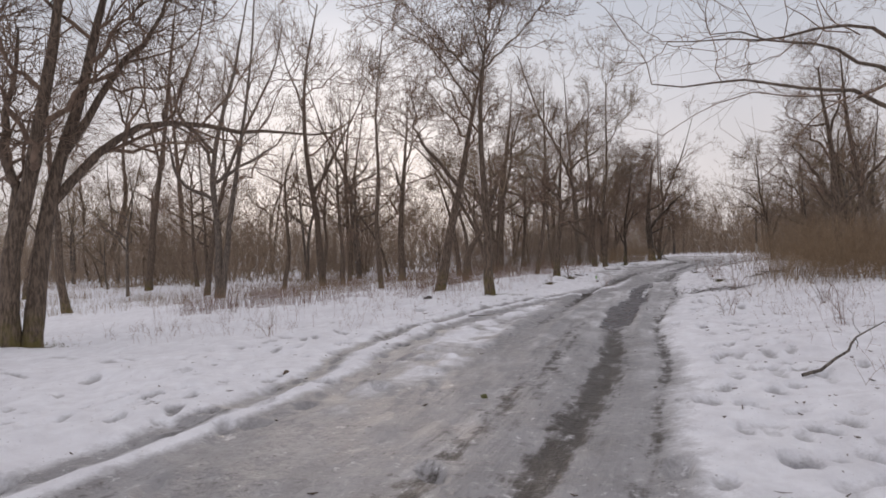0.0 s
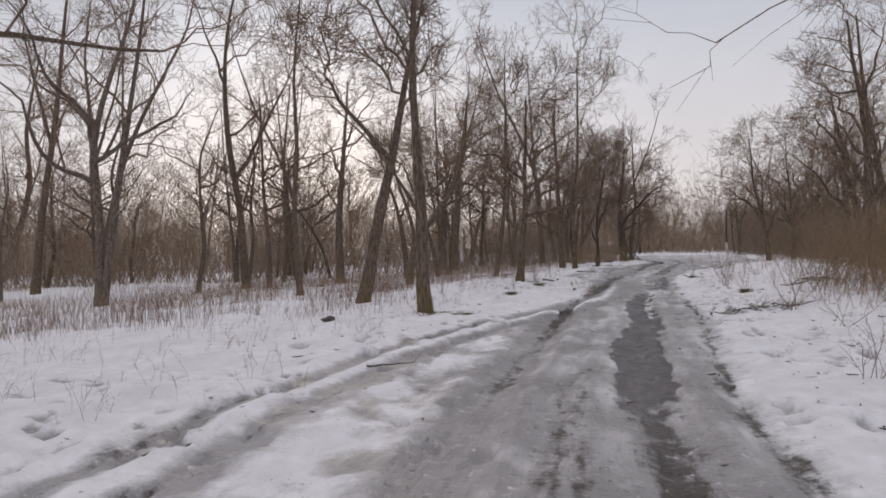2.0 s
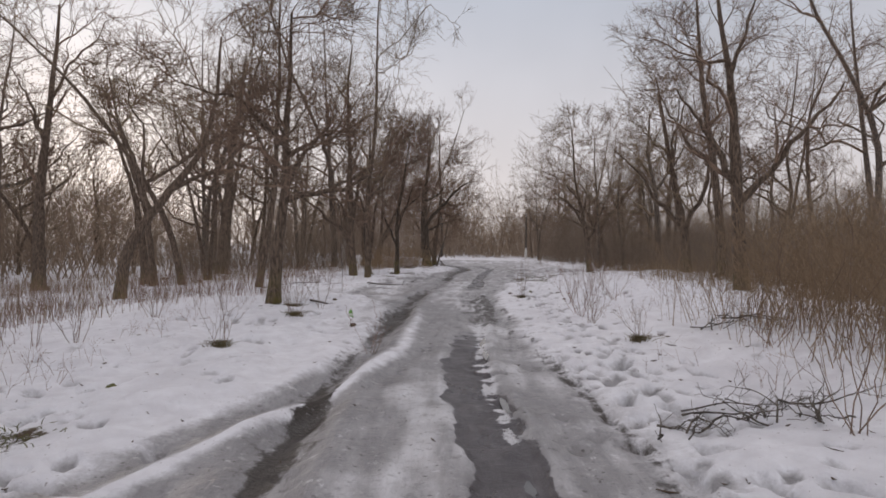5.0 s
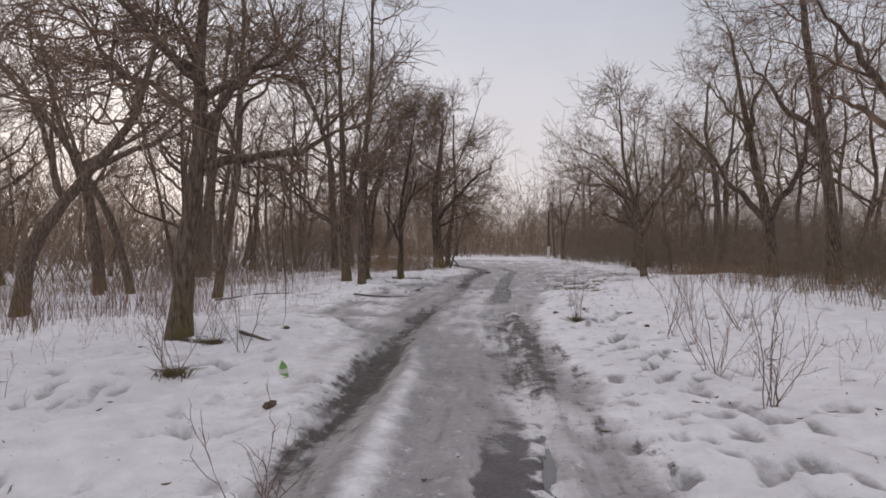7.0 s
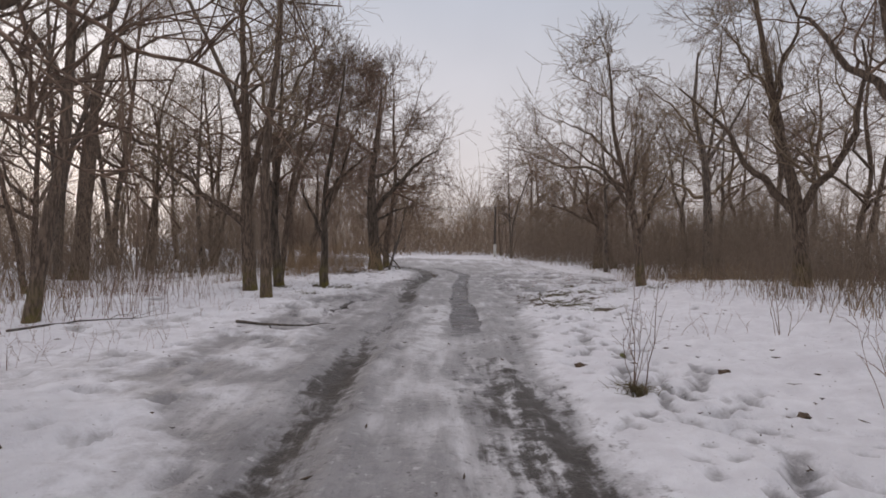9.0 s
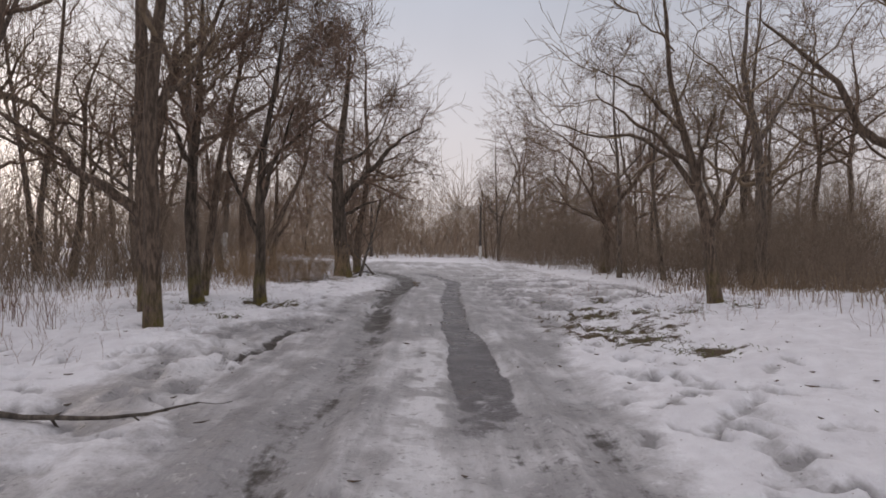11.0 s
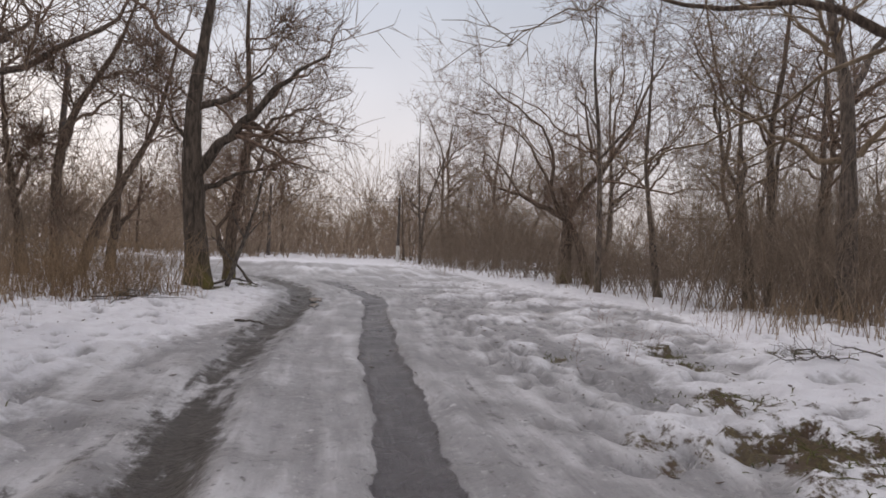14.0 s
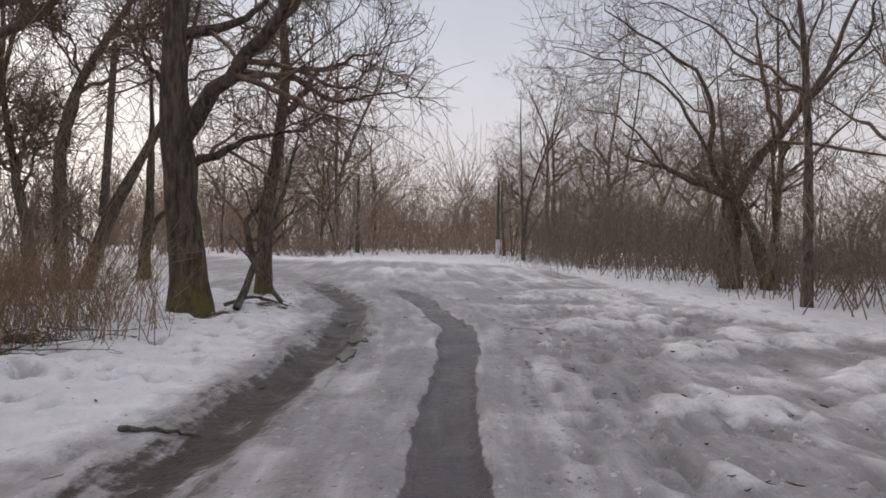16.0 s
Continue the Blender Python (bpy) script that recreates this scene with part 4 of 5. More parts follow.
grow(25.4, 34.5, 0.13, -67, [[(0.0, 0.11), (-0.07, 2.31), (-0.18, 4.1), (0.03, 5.15), (0.14, 6.42)]], [[(-0.18, 4.1), (-0.43, 5.21)], [(-0.08, 2.55), (0.41, 4.28), (0.66, 5.41)]], bark=BARK_PALE)
grow(24.6, 33.2, 0.12, -71, [[(-0.08, 0.14), (0.03, 1.47), (0.1, 2.41), (0.1, 3.77)]], [], bark=BARK_PALE, many=4, fine=3)

# the tree with long boughs that reach over the track from the right
grow(9.6, 9.2, 0.12, 180, [[(0, 0), (0.1, 1.8), (0.2, 3.6), (0.1, 5.6), (0.3, 7.5)]], [[(0.15, 2.8), (1.6, 3.5), (3.0, 3.7), (4.6, 3.5), (6.0, 3.6)], [(0.2, 3.1), (1.8, 4.2), (3.4, 4.3), (5.0, 4.5)], [(0.2, 3.6), (1.5, 4.8), (3.2, 5.0), (5.2, 4.8)], [(0.2, 4.0), (1.2, 5.4), (2.4, 6.4)]],
     "bare tree with long boughs hanging over the track", fine=3, many=6, floor=0.003, spread=0.4)


def mid_tree(seed, height, style):
    """A lighter tree for the wood behind; style 0 upright, 1 forked low, 2 leaning."""
    rng = np.random.default_rng(seed)
    thing = new("tree")
    lean = rng.normal(size=2) * (0.10, 0.12, 0.3)[style]
    line = [(lean[0] * h * h * height / 1.0, lean[1] * h * h * height, h * height) for h in (0, 0.25, 0.5, 0.75, 1.0)]
    line = [(a + rng.normal() * 0.26, b + rng.normal() * 0.26, c) for a, b, c in line]
    line[0] = (0, 0, 0)
    stems, limbs = [line], []
    if style == 1:
        a = rng.uniform(0, 6.28)
        stems.append([(0.15 * math.cos(a), 0.15 * math.sin(a), 0), (0.5 * math.cos(a), 0.5 * math.sin(a), 0.3 * height), (1.5 * math.cos(a), 1.5 * math.sin(a), 0.9 * height)])
    for i in range(5):
        a, h = rng.uniform(0, 6.28), rng.uniform(0.3, 0.7) * height
        l = rng.uniform(0.2, 0.36) * height
        limbs.append([(0, 0, h), (0.5 * l * math.cos(a), 0.5 * l * math.sin(a), h + 0.3 * l), (0.75 * l * math.cos(a + 0.5), 0.75 * l * math.sin(a + 0.5), h + 0.65 * l), (0.95 * l * math.cos(a + 0.2), 0.95 * l * math.sin(a + 0.2), h + 0.95 * l)])
    raise_tree(thing, rng, stems, limbs, 0.017 * height, TWIG_TAN if seed % 3 == 0 else TWIG, BARK_PALE if seed % 4 == 1 else BARK, 2, 7, 4, 0.008, 6, light=True)
    return tagged(thing, "bare tree in the brown winter wood", "tree", "trees of the wood")


def off_ride(x, y):
    """Metres from the middle of the open ride that runs on past the bend."""
    return np.abs((x - np.interp(y, [36, 40, 56, 72, 96, 130], [13, 16, 24.5, 36, 50, 66])) * 0.86)


def wood():
    rng = np.random.default_rng(77)
    kinds = [mid_tree(100 + i, (9.5, 11, 8, 10.5, 7.5, 9)[i], (0, 1, 2, 0, 1, 0)[i]) for i in range(6)]
    spots = []

    def strew(n, x0, x1, y0, y1, lo, hi, gap):
        made = tries = 0
        while made < n and tries < n * 40:
            tries += 1
            x, y = rng.uniform(x0, x1), rng.uniform(y0, y1)
            s = lateral(x, y)
            if not (lo < s < hi) or (y > 38 and off_ride(x, y) < 7.0) or any((x - a) ** 2 + (y - b) ** 2 < gap * gap for a, b in spots):
                continue
            spots.append((x, y))
            made += 1

    strew(24, -40, 0, 44, 72, -80, -9, 2.6)
    strew(7, -30, -8, 28, 44, -60, -18, 4.0)
    strew(4, -12, 6, 33, 48, -30, -9, 3.2)
    strew(6, 4, 17, 56, 75, -40, -6, 3.0)
    strew(13, 16, 40, 16, 62, 11.5, 26, 3.2)
    strew(10, 24, 40, 56, 80, 9, 30, 3.0)
    strew(5, 12, 24, -2, 14, 9, 24, 3.0)
    strew(6, 6, 11.5, 47, 58, -30, -7, 2.2)
    tall = len(spots)
    strew(12, 26, 46, 36, 74, 9, 30, 2.2)
    strew(5, -40, 2, 42, 56, -60, -14, 3.0)
    spots += [(31.2, 57), (33.2, 60), (34.4, 63.5), (36.6, 66), (38.6, 70), (35.6, 58.5), (38.2, 63), (32.4, 53.5), (26.6, 79), (30.4, 84.5), (34, 89), (37.5, 93), (22.5, 74), (41.5, 96), (18.5, 70)]
    for i, (x, y) in enumerate(spots):
        k = rng.uniform(0.8, 1.15) if i < tall else rng.uniform(0.5, 0.72)
        m = Matrix.LocRotScale((x, y, level(x, y) - 0.05), Euler((0, 0, rng.uniform(0, 6.28))), (k, k, k))
        if i < 6:
            kinds[i].matrix_basis = m
        else:
            ob = copy_thing(kinds[i % 6], Matrix())
            ob.matrix_basis = m


def brush(name, spots, stems, height, radius, mat, label, category, seed, side=3, spread=0.35, k=3, bend=0.22):
    """Many thin stems with side twigs, one object of countless stalks."""
    rng = np.random.default_rng(seed)
    spots = np.asarray(spots)
    n = len(spots)
    base = np.repeat(spots, stems, axis=0) + rng.normal(size=(n * stems, 2)) * spread
    z = level(base[:, 0], base[:, 1])
    h = height * rng.uniform(0.45, 1.25, (n * stems, 1))
    if height > 1.4:
        h *= 0.4 + 1.25 * ramp(0.3, 0.72, fbm(base[:, :1] + 300, base[:, 1:] + 300, 0.22, 2, 66))
    lean = np.clip(rng.normal(size=(n * stems, 2)) * bend, -0.55, 0.55)
    t = np.linspace(0, 1, k)
    p = np.empty((n * stems, k, 3))
    p[:, :, 0] = base[:, :1] + lean[:, :1] * h * t ** 1.4
    p[:, :, 1] = base[:, 1:] + lean[:, 1:] * h * t ** 1.4
    p[:, :, 2] = z[:, None] - 0.04 + h * t
    p[:, 1:, :2] += rng.normal(size=(n * stems, k - 1, 2)) * 0.03 * height
    r = radius * (1 - 0.7 * t)[None] * rng.uniform(0.6, 1.3, (n * stems, 1))
    heap = Heap()
    heap.add(*tubes(p, r, 3))
    if side:
        p2, r2 = sprout(rng, p, r, side, 0.3, 0.98, (0.05, 0.33 + 0.5 * (bend - 0.22)), (20, 70), 0.12, 3, 0.7, radius * 0.5, 0.25)
        heap.add(*tubes(p2[:, ::2], r2[:, ::2], 3))
    ob = part(name, heap.mesh(name), mat, None)
    return tagged(ob, label, category, kind="stuff")


def thickets():
    rng = np.random.default_rng(5)

    def strew(n, x0, x1, y0, y1, lo, hi, clump=0):
        out = []
        while len(out) < n:
            x, y = rng.uniform(x0, x1), rng.uniform(y0, y1)
            if lo < lateral(x, y) < hi and (not clump or fbm(x + 200, y + 200, 0.55, 2, clump) > 0.53):
                out.append((x, y))
        return out

    brush("thicket", strew(480, 8, 34, 10, 34, 7.2, 14), 12, 1.5, 0.007, BRUSH, "dense leafless brown thicket under the trees", "thicket", 31, 4, 0.5, bend=0.5)
    brush("thicket", strew(100, 7.2, 11.5, 11.6, 16.5, 3.2, 7.5), 12, 1.2, 0.004, TAN_BRUSH, "fine tan twigs of a dense leafless thicket", "thicket", 39, 5, 0.3, bend=0.42)
    brush("thicket", [(x, y) for x, y in strew(620, 19, 42, 32, 66, 6.6, 18) if y < 38 or off_ride(x, y) > 5.5], 9, 1.95, 0.010, BRUSH, "dense leafless brown thicket at the wood's edge", "thicket", 32, 5, 0.7, bend=0.7)
    brush("thicket", strew(760, -70, 19, 46, 90, -90, -8), 7, 4.0, 0.030, HAZED_BRUSH, "brown undergrowth of the far wood", "thicket", 33, 4, 1.3, bend=0.75)
    brush("thicket", strew(430, 12, 70, 66, 105, -8, 60), 8, 3.8, 0.033, HAZED_BRUSH, "brown undergrowth of the far wood", "thicket", 38, 4, 1.4, bend=0.75)
    brush("dry_grass", strew(1200, -34, 12, 20, 50, -48, -6, 33), 9, 0.5, 0.0065, STRAW, "dry reddish grass standing in the snow", "grass", 34, 0, 0.55)
    brush("thicket", strew(170, 2, 12.6, 41.5, 54, -22, -5.4), 9, 1.9, 0.008, BRUSH, "tan-brown undergrowth among the leaning trunks", "thicket", 45, 3, 0.4, bend=0.35)
    brush("thicket", [(x, y) for x, y in strew(60, 10.6, 13.4, 38.0, 41.2, -9, -3.2)], 12, 0.85, 0.005, TAN_BRUSH, "tan-brown weeds beside the thick old tree", "thicket", 46, 4, 0.25, bend=0.4)
    brush("dry_grass", strew(330, -9, 7, 15, 36, -18, -4.5, 34), 10, 0.55, 0.0045, RED_STALK, "reddish-brown dry weeds standing in the snow", "grass", 40, 1, 0.35)
    brush("dry_grass", strew(200, -12, 12, 8, 40, -9, -3.4), 6, 0.24, 0.0024, RED_STALK, "thin reddish stalks poking through the snow", "grass", 35, 3, 0.22, bend=0.4)
    brush("dry_grass", strew(170, 3, 26, 3, 34, 1.8, 8), 5, 0.24, 0.0024, RED_STALK, "thin reddish stalks poking through the snow", "grass", 36, 3, 0.2, bend=0.4)
    brush("dry_grass", strew(260, 6, 26, 8, 33, 5.2, 9), 10, 0.5, 0.006, STRAW, "tan dry grass at the foot of the thicket", "grass", 37, 0, 0.4)


def far_wood():
    """The wood all round, too far to tell tree from tree."""
    rng = np.random.default_rng(8)
    n = 460
    ang = rng.uniform(0, 6.283, n)
    front = rng.random(n) < 0.72
    ang = np.where(front, rng.uniform(radians(20), radians(150), n), ang)
    dist = rng.uniform(66, 130, n)
    x, y = 10 + dist * np.cos(ang), 22 + dist * np.sin(ang)
    clear = (np.abs(lateral(x, y)) > 7) & ((off_ride(x, y) > 3) | (dist > 72))
    x, y = x[clear], y[clear]
    n = len(x)
    h = rng.uniform(4.5, 7.5, n)
    h *= 1 - 0.1 * (1 - ramp(4, 11, off_ride(x, y)))
    t = np.linspace(0, 1, 6)
    p = np.empty((n, 6, 3))
    lean = rng.normal(size=(n, 2)) * 0.1
    p[:, :, 0] = x[:, None] + lean[:, :1] * h[:, None] * t ** 1.5
    p[:, :, 1] = y[:, None] + lean[:, 1:] * h[:, None] * t ** 1.5
    p[:, :, 2] = level(x, y)[:, None] - 0.2 + h[:, None] * t
    p[:, 1:, :2] += rng.normal(size=(n, 5, 2)) * 0.15
    r = 0.16 * (1 - 0.85 * t)[None] * rng.uniform(0.6, 1.4, (n, 1))
    heap = Heap()
    heap.add(*tubes(p, r, 4))
    p1, r1 = sprout(rng, p, r, 9, 0.2, 1.0, (0.5, 0.26), (25, 60), 0.35, 5, 0.6, 0.035, 0.18)
    heap.add(*tubes(p1, r1, 3))
    p2, r2 = sprout(rng, p1, r1, 6, 0.2, 1.0, (0.4, 0.4), (25, 65), 0.2, 3, 0.6, 0.02, 0.2)
    heap.add(*tubes(p2[:, ::2], r2[:, ::2], 3))
    ob = part("far_wood", heap.mesh("far_wood"), TWIG, None)
    tagged(ob, "distant leafless brown wood closing the view", "trees", kind="stuff")


def shrub(x, y, height, stems, seed, mat=None, label="leafless shrub of thin upright stems in snow", tuft=True):
    rng = np.random.default_rng(seed)
    thing = new("shrub")
    thing.location = (x, y, level(x, y))
    t = np.linspace(0, 1, 7)
    lean = rng.normal(size=(stems, 2)) * 0.33
    h = height * rng.uniform(0.5, 1.1, (stems, 1))
    p = np.empty((stems, 7, 3))
    p[:, :, 0] = rng.normal(size=(stems, 1)) * 0.04 + lean[:, :1] * h * t
    p[:, :, 1] = rng.normal(size=(stems, 1)) * 0.04 + lean[:, 1:] * h * t
    p[:, :, 2] = -0.05 + h * t
    p[:, 2:] += np.cumsum(rng.normal(size=(stems, 5, 3)) * 0.02 * height, axis=1)
    r = (0.0043 * (1 - 0.7 * t))[None] * rng.uniform(0.6, 1.3, (stems, 1))
    for i in range(stems):
        heap = Heap()
        heap.add(*tubes(p[i:i + 1], r[i:i + 1], 5))
        p2, r2 = sprout(rng, p[i:i + 1], r[i:i + 1], 4, 0.25, 1.0, (0.06, 0.28), (20, 50), 0.2, 5, 0.6, 0.0024, 0.2)
        heap.add(*tubes(p2, r2, 3))
        p3, r3 = sprout(rng, p2, r2, 2, 0.3, 1.0, (0.04, 0.3), (20, 55), 0.1, 3, 0.7, 0.0017, 0.2)
        heap.add(*tubes(p3, r3, 3))
        part("stem", heap.mesh("stem"), mat or TWIG, thing)
    if tuft:
        g = Heap()
        m = 120
        b = rng.normal(size=(m, 2)) * 0.055
        q = np.empty((m, 3, 3))
        d = rng.normal(size=(m, 2)) * 0.05
        for i, (f, hh) in enumerate(((0, -0.03), (0.6, 0.05), (1.6, 0.075))):
            q[:, i, :2] = b + d * f
            q[:, i, 2] = hh * rng.uniform(0.6, 1.2, m)
        g.add(*tubes(q, np.tile([[0.004, 0.003, 0.001]], (m, 1)), 3))
        part("grass_tuft", g.mesh("grass_tuft"), TUFT, thing, "brown-green tuft of grass")
    return tagged(thing, label, "shrub", "shrubs beside the track")


def tufts():
    """Short winter grass where the snow has melted."""
    rng = np.random.default_rng(12)
    pts = []
    for cx, cy, rad in TURF:
        m = int(230 * rad)
        pts.append(np.array([cx, cy]) + rng.normal(size=(m, 2)) * rad * 0.55)
    b = np.concatenate(pts)
    m = len(b)
    p = np.empty((m, 3, 3))
    d = rng.normal(size=(m, 2)) * 0.03
    h = rng.uniform(0.015, 0.05, m)
    z = level(b[:, 0], b[:, 1])
    for i, f in enumerate((0, 0.6, 1.5)):
        p[:, i, :2] = b + d * f
        p[:, i, 2] = z - 0.01 + h * (0, 0.8, 1.0)[i]
    heap = Heap()
    heap.add(*tubes(p, np.tile([[0.0045, 0.0035, 0.001]], (m, 1)), 3))
    ob = part("grass", heap.mesh("grass"), GRASS, None)
    tagged(ob, "short brown-green grass where the snow has melted", "grass", kind="stuff")


def litter():
    """Bits of leaf and twig on the snow and ice."""
    rng = np.random.default_rng(15)
    m = 1500
    y = rng.uniform(0.5, 42, m)
    x = np.interp(y, ROAD_Y, ROAD_X) + np.where(rng.random(m) < 0.6, rng.normal(1.6, 1.2, m), rng.normal(-2.6, 1.6, m))
    keep = (np.abs(lateral(x, y) + 0.8) > 1.9) | (rng.random(m) < 0.25)
    x, y = x[keep], y[keep]
    m = len(x)
    a = rng.uniform(0, 6.28, m)
    l = rng.gamma(2.0, 0.009, m) + 0.008
    p = np.empty((m, 3, 3))
    z = level(x, y)
    for i, f in enumerate((-1, 0, 1)):
        p[:, i, 0] = x + f * l * np.cos(a)
        p[:, i, 1] = y + f * l * np.sin(a)
        p[:, i, 2] = z + 0.006 + 0.008 * abs(f) * rng.random(m)
    r = np.outer(rng.uniform(0.002, 0.008, m), [0.5, 1.0, 0.3])
    heap = Heap()
    heap.add(*tubes(p, r, 4))
    ob = part("leaf_litter", heap.mesh("leaf_litter"), LEAF_LITTER, None)
    tagged(ob, "scattered dead leaves and bits of twig on the snow", "litter", kind="stuff")


def stick(name, points, radius, label, category, mat=None, side=3, seed=1):
    """A fallen branch that lies on the ground along the given x, y points."""
    rng = np.random.default_rng(seed)
    pts = np.array([(x, y, level(x, y) + radius * 0.6 + dz) for x, y, dz in points])
    c = pts[0].copy()
    p = resample(pts - c, 10)
    p[1:-1] += rng.normal(size=(8, 3)) * min(radius, 0.02) * 0.7 * np.array([1, 1, 0.4])
    r = radius * (1 - 0.7 * np.linspace(0, 1, 10))
    thing = new(name)
    thing.location = c
    heap = Heap()
    v, q = tubes(p[None], r[None], 7)
    heap.add(v, q)
    part("bough", heap.mesh("bough"), mat or DEAD_WOOD, thing)
    if side:
        p2, r2 = sprout(rng, p[None], r[None], side, 0.3, 1.0, (0.1, 0.3), (25, 60), 0.12, 5, 0.6, 0.003, 0.2)
        for i in range(len(p2)):
            h2 = Heap()
            h2.add(*tubes(p2[i:i + 1], r2[i:i + 1], 4))
            part("twig", h2.mesh("twig"), mat or DEAD_WOOD, thing)
    return tagged(thing, label, category)


def brush_pile(x, y, size, n, seed, label):
    rng = np.random.default_rng(seed)
    thing = new("brush_pile")
    z0 = level(x, y)
    thing.location = (x, y, z0)
    for i in range(n):
        a = rng.normal(0.4, 0.6)
        l = size * rng.uniform(0.4, 1.0)
        o = rng.normal(size=2) * size * 0.25
        ends = np.array([[o[0] + k * l * math.cos(a), o[1] + k * l * math.sin(a)] for k in (-0.5, -0.15, 0.2, 0.5)])
        zz = level(x + ends[:, 0], y + ends[:, 1]) - z0 + rng.uniform(0.01, 0.14, 4)
        p = resample(np.c_[ends, zz], 8)
        p[1:] += np.cumsum(rng.normal(size=(7, 3)) * 0.012, axis=0)
        r = rng.uniform(0.004, 0.010) * (1 - 0.7 * np.linspace(0, 1, 8))
        heap = Heap()
        heap.add(*tubes(p[None], r[None], 5))
        p2, r2 = sprout(rng, p[None], r[None], 5, 0.2, 1.0, (0.08, 0.25), (25, 60), 0.15, 4, 0.6, 0.0028, 0.2)
        heap.add(*tubes(p2, r2, 3))
        part("branch", heap.mesh("branch"), DEAD_WOOD, thing)
    return tagged(thing, label, "brush pile")


def lump(name, x, y, size, mat, label, category, seed, sink=0.35):
    rng = np.random.default_rng(seed)
    bm = bmesh.new()
    bmesh.ops.create_icosphere(bm, subdivisions=3, radius=1.0)
    for v in bm.verts:
        k = 1 + 0.5 * (noise.noise(v.co * 1.6 + Vector((seed, 0, 0)))) + 0.15 * noise.noise(v.co * 5)
        v.co = Vector((v.co.x * size[0] * k, v.co.y * size[1] * k, v.co.z * size[2] * k))
    me = bpy.data.meshes.new(name)
    bm.to_mesh(me)
    bm.free()
    ob = part(name, me, mat, None)
    ob.location = (x, y, level(x, y) + size[2] * (1 - 2 * sink) * 0.5)
    ob.rotation_euler = (0, 0, rng.uniform(0, 6))
    return tagged(ob, label, category)


def lathe(name, profile, sides, mat, parent, label=""):
    th = np.arange(sides) * 2 * np.pi / sides
    v = np.concatenate([np.c_[r * np.cos(th), r * np.sin(th), np.full(sides, z)] for r, z in profile])
    k = len(profile)
    i = np.arange(k - 1)[:, None] * sides
    j = np.arange(sides)[None]
    q = np.stack([i + j, i + (j + 1) % sides, i + sides + (j + 1) % sides, i + sides + j], -1).reshape(-1, 4)
    return part(name, mesh_from(name, v, q), mat, parent, label)


def utility_pole(x, y, height, r0, lean, white, dark, label):
    thing = new("utility_pole")
    thing.location = (x, y, level(x, y))
    thing.rotation_euler = (radians(lean[1]), radians(lean[0]), 0)
    lathe("shaft", [(0.0, -0.3), (r0, -0.3), (r0 * 0.95, white + 0.004), (r0 * 0.75, height * 0.6), (r0 * 0.6, height - 0.03), (r0 * 0.5, height), (0, height)], 12, DARK_POLE if dark else CONCRETE, thing)
    if white:
        lathe("painted_band", [(r0 * 1.04, -0.05), (r0 * 1.04, white * 0.5), (r0 * 1.0, white), (r0 * 0.9, white + 0.003)], 12, WHITEWASH, thing, "white painted band round the foot")
    for sx in (-r0 * 0.8, r0 * 0.8):
        ins = lathe("insulator", [(0.0, 0), (0.018, 0), (0.018, 0.05), (0.04, 0.055), (0.03, 0.09), (0.038, 0.1), (0.02, 0.14), (0, 0.145)], 10, WHITEWASH, thing)
        ins.location = (sx, 0, height - 0.25)
    return tagged(thing, label, "utility pole", "poles of the overhead line")


def wire(a, b, sag):
    t = np.linspace(0, 1, 24)[:, None]
    p = np.array(a) * (1 - t) + np.array(b) * t
    c = p[0].copy()
    p[:, 2] -= sag * 4 * t[:, 0] * (1 - t[:, 0])
    heap = Heap()
    heap.add(*tubes((p - c)[None], np.full((1, 24), 0.011), 5))
    ob = part("overhead_wire", heap.mesh("overhead_wire"), RUBBER, None)
    ob.location = c
    return tagged(ob, "thin black overhead wire slung between the poles", "wire", "overhead wires")


def puddle(x, y, length, width, turn, seed, label):
    """A film of meltwater or glassy ice in a wheel track."""
    rng = np.random.default_rng(seed)
    n = 40
    th = np.arange(n) * 2 * np.pi / n
    wob = 1 + 0.28 * np.sin(2 * th + rng.uniform(0, 6)) + 0.18 * np.sin(5 * th + rng.uniform(0, 6)) + 0.1 * rng.normal(size=n)
    bm = bmesh.new()
    c, s = math.cos(turn), math.sin(turn)
    tops = []
    for k, w in zip(th, wob):
        a, b = length * w * math.cos(k), width * w * math.sin(k)
        tops.append(bm.verts.new((a * c - b * s, a * s + b * c, 0)))
    face = bm.faces.new(tops)
    low = bmesh.ops.extrude_face_region(bm, geom=[face])
    for v in low["geom"]:
        if isinstance(v, bmesh.types.BMVert):
            v.co.z -= 0.02
    bmesh.ops.recalc_face_normals(bm, faces=bm.faces[:])
    me = bpy.data.meshes.new("puddle")
    bm.to_mesh(me)
    bm.free()
    ob = part("puddle", me, WATER, None)
    ob.location = (x, y, level(x, y) + 0.008)
    return tagged(ob, label, "puddle")


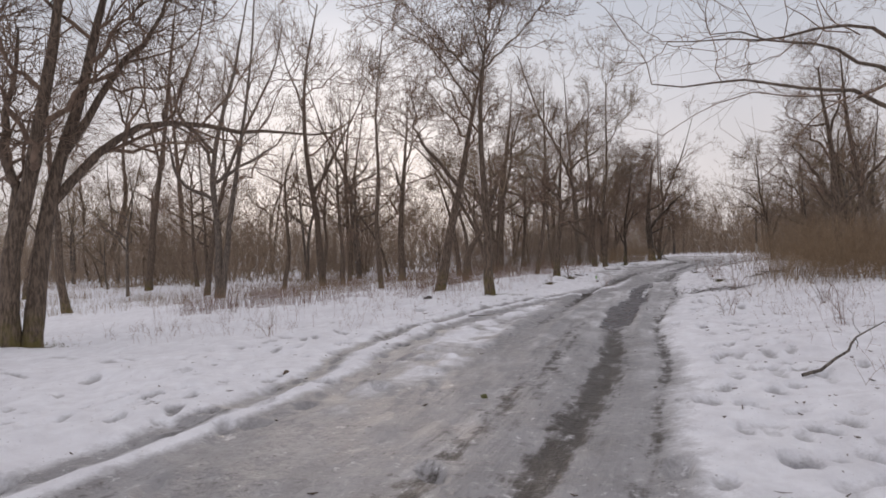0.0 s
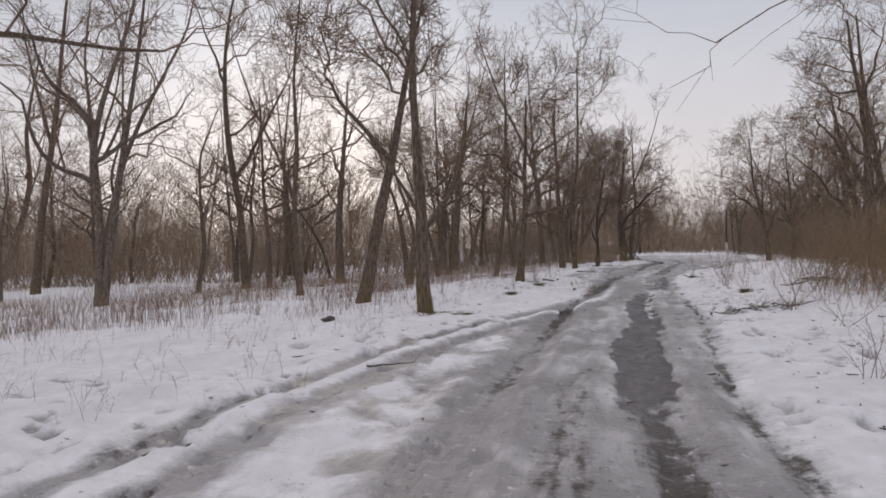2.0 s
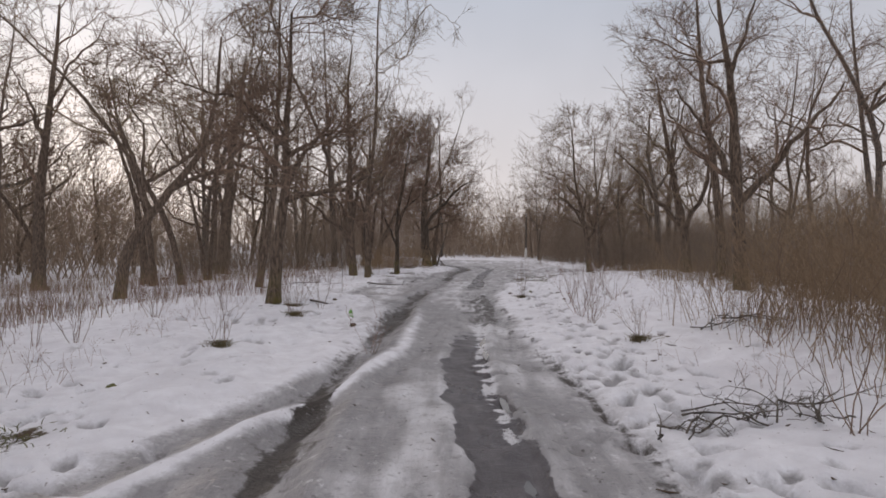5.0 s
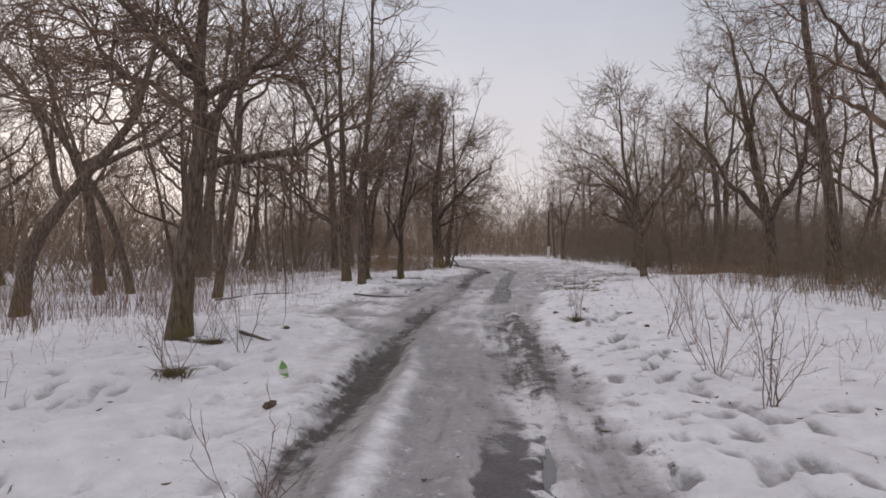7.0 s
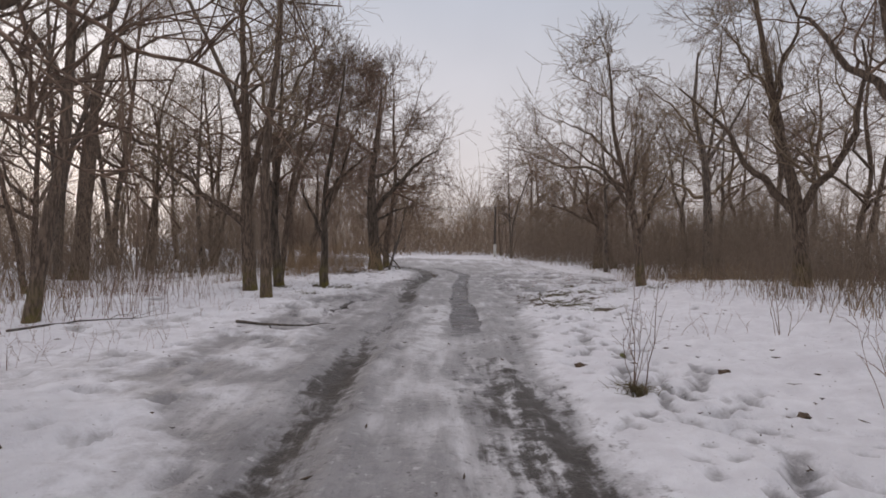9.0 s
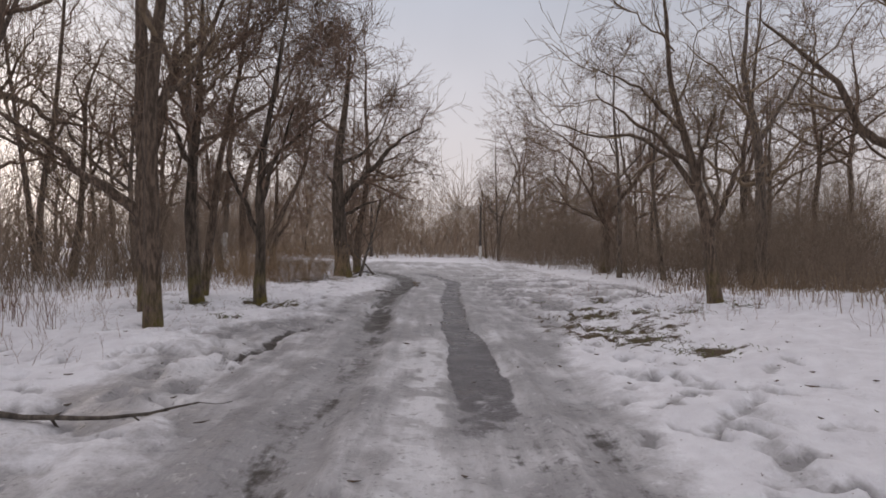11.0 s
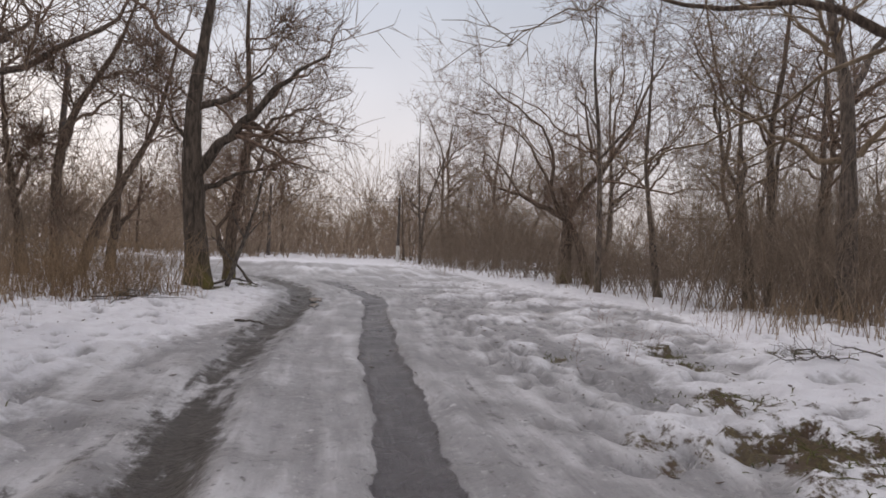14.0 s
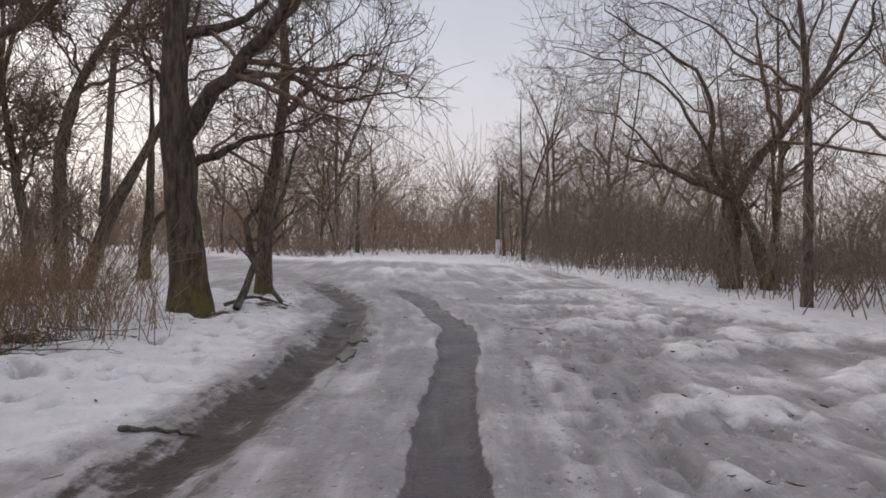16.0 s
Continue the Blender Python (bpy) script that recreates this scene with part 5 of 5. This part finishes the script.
def bottle(x, y):
    thing = new("plastic_bottle")
    thing.location = (x, y, level(x, y) - 0.02)
    thing.rotation_euler = (radians(14), radians(-10), 0)
    thing.scale = (0.7, 0.7, 0.62)
    lathe("body", [(0, 0), (0.045, 0.0), (0.05, 0.02), (0.05, 0.07), (0.046, 0.09), (0.05, 0.11), (0.05, 0.19), (0.035, 0.235), (0.016, 0.265), (0.014, 0.28)], 16, GREEN_PLASTIC, thing, "green plastic")
    lathe("label_band", [(0.0512, 0.115), (0.0515, 0.13), (0.0515, 0.18), (0.0512, 0.185)], 16, PALE_PLASTIC, thing, "pale paper band")
    lathe("cap", [(0.0, 0.278), (0.017, 0.278), (0.017, 0.296), (0.014, 0.3), (0, 0.3)], 14, PALE_PLASTIC, thing)
    return tagged(thing, "discarded green plastic bottle standing in the snow", "bottle")


wood()
far_wood()
thickets()
tufts()
litter()

# ---- shrubs ----
for i, (x, y, h, n) in enumerate([(9.7, 22.0, 0.95, 6), (9.6, 19.9, 0.75, 5), (8.7, 18.3, 0.95, 9), (4.3, 19.7, 0.85, 8), (3.1, 17.2, 0.75, 7), (8.2, 17.3, 0.85, 9), (8.5, 14.6, 0.6, 8), (7.8, 15.8, 0.45, 6),
                                  (4.9, 20.6, 1.1, 4), (10.2, 19.4, 0.9, 6), (10.6, 20.6, 0.7, 6), (12.4, 22.6, 0.9, 5), (4.6, 21.6, 0.5, 5), (-3.0, 8.0, 0.35, 5), (5.2, 6.4, 0.45, 6), (4.6, 8.4, 0.4, 6), (6.3, 8.6, 0.5, 7),
                                  (6.6, 12.4, 1.5, 6), (4.8, 16.9, 0.5, 6), (16.9, 29.4, 0.5, 6), (15.9, 27.6, 0.45, 5), (12.6, 38.6, 0.5, 8), (11.8, 39.4, 0.6, 9), (13.1, 39.6, 0.4, 6), (6.2, 10.9, 0.5, 6), (-4.6, 17.2, 0.6, 7), (-2.4, 16.4, 0.5, 7), (-6.0, 14.8, 0.45, 8), (1.6, 18.0, 0.7, 8), (2.2, 20.4, 0.9, 8)]):
    shrub(x, y, h, n, 300 + i, RED_STALK if i % 4 == 2 else TWIG, tuft=i in (0, 3, 4, 7, 12, 21))

# ---- fallen wood and litter ----
stick("fallen_log", [(4.9, 21.8, 0.01), (5.15, 21.35, 0.02), (5.4, 20.85, 0.0)], 0.024, "short dead bough lying on the snow", "fallen branch", side=2, seed=2)
stick("fallen_branch", [(3.0, 3.6, 0.02), (3.4, 3.75, 0.04), (3.9, 4.2, 0.22), (4.3, 4.4, 0.3)], 0.016, "thin dead branch lying on the snow", "fallen branch", side=4, seed=3)
stick("fallen_branch", [(13.45, 35.7, 0.0), (13.65, 35.6, 0.01), (13.85, 35.6, 0.0)], 0.018, "short dark stick lying on the ice", "fallen branch", side=1, seed=4)
stick("fallen_branch", [(4.6, 28.2, 0.02), (5.6, 27.6, 0.05), (6.2, 27.9, 0.02)], 0.018, "dead branch lying on the snow under the trees", "fallen branch", side=5, seed=5)
stick("fallen_branch", [(14.75, 40.2, 0.0), (15.1, 40.5, 0.75), (15.5, 40.8, 1.6), (15.75, 41.0, 2.5)], 0.055, "broken bough leaning against the tree", "fallen branch", side=5, seed=6)
stick("fallen_branch", [(7.3, 26.6, 0.02), (7.9, 26.3, 0.04), (8.5, 26.6, 0.02)], 0.02, "dead branch lying on the snow", "fallen branch", side=4, seed=7)
stick("fallen_branch", [(0.3, 10.0, 0.01), (0.55, 10.15, 0.02), (0.8, 10.2, 0.01)], 0.012, "short dead twig lying on the snow", "fallen branch", side=1, seed=8)
stick("fallen_branch", [(15.5, 40.9, 0.0), (15.3, 41.3, 0.4), (14.9, 41.9, 1.0)], 0.035, "broken bough leaning against the old tree", "fallen branch", side=5, seed=9)
stick("fallen_branch", [(14.7, 40.9, 0.02), (15.1, 40.7, 0.12), (15.5, 40.5, 0.02)], 0.03, "broken bough lying at the old tree's foot", "fallen branch", side=4, seed=10)
brush_pile(6.75, 13.0, 0.85, 18, 41, "heap of dead twigs half sunk in snow")
brush_pile(5.9, 13.0, 0.5, 8, 42, "heap of dead twigs half sunk in snow")
brush_pile(9.2, 15.6, 1.0, 12, 43, "heap of dead branches beside the thicket")
brush_pile(16.4, 30.0, 0.8, 8, 44, "heap of dead twigs on the snowy verge")
brush_pile(12.9, 38.2, 1.1, 16, 45, "heap of dead twigs on the snowy verge")
lump("stone", -0.6, 13.9, (0.13, 0.09, 0.07), STONE, "dark rounded stone lying in the snow", "stone", 3)
for i, (x, y, k) in enumerate([(0.2, 3.7, 0.05), (-1.9, 4.9, 0.05), (9.9, 22.9, 0.07), (10.5, 23.0, 0.05), (10.6, 21.9, 0.06), (10.1, 20.9, 0.06), (9.6, 21.0, 0.06), (5.0, 18.7, 0.07), (5.5, 22.4, 0.06), (2.2, 15.8, 0.05)]):
    lump("grass_clod", x, y, (k * 0.85, k * 0.6, k * 0.5), LEAF_LITTER if i % 3 else GRASS, "small dark clod of grass and leaves in the snow", "clod", 20 + i)
bottle(5.2, 19.65)
for i, (x, y, l, w) in enumerate([(15.75, 38.2, 0.3, 0.13), (15.3, 37.3, 0.22, 0.08), (6.35, 17.1, 0.35, 0.04), (6.0, 16.3, 0.3, 0.035), (5.2, 14.3, 0.35, 0.03), (4.6, 12.9, 0.3, 0.03)]):
    puddle(x, y, l, w, radians(66), 60 + i, "thin glassy film of meltwater in the wheel track")

# ---- overhead line ----
utility_pole(31.9, 60.5, 4.3, 0.11, (0, 0), 1.05, True, "dark utility pole with a whitewashed foot beside the track")
utility_pole(27.0, 70.0, 5.2, 0.15, (0, 0), 0, True, "dark wooden utility pole at the edge of the wood")
utility_pole(12.7, 54.0, 7.2, 0.15, (3, 0), 1.6, True, "leaning dark utility pole with a whitewashed foot")
wire((31.9, 60.5, 3.95), (27.0, 70.0, 4.7), 0.25)
wire((31.9, 60.5, 4.1), (27.0, 70.0, 4.9), 0.25)
wire((27.0, 70.0, 4.9), (12.7, 54.0, 6.6), 0.6)
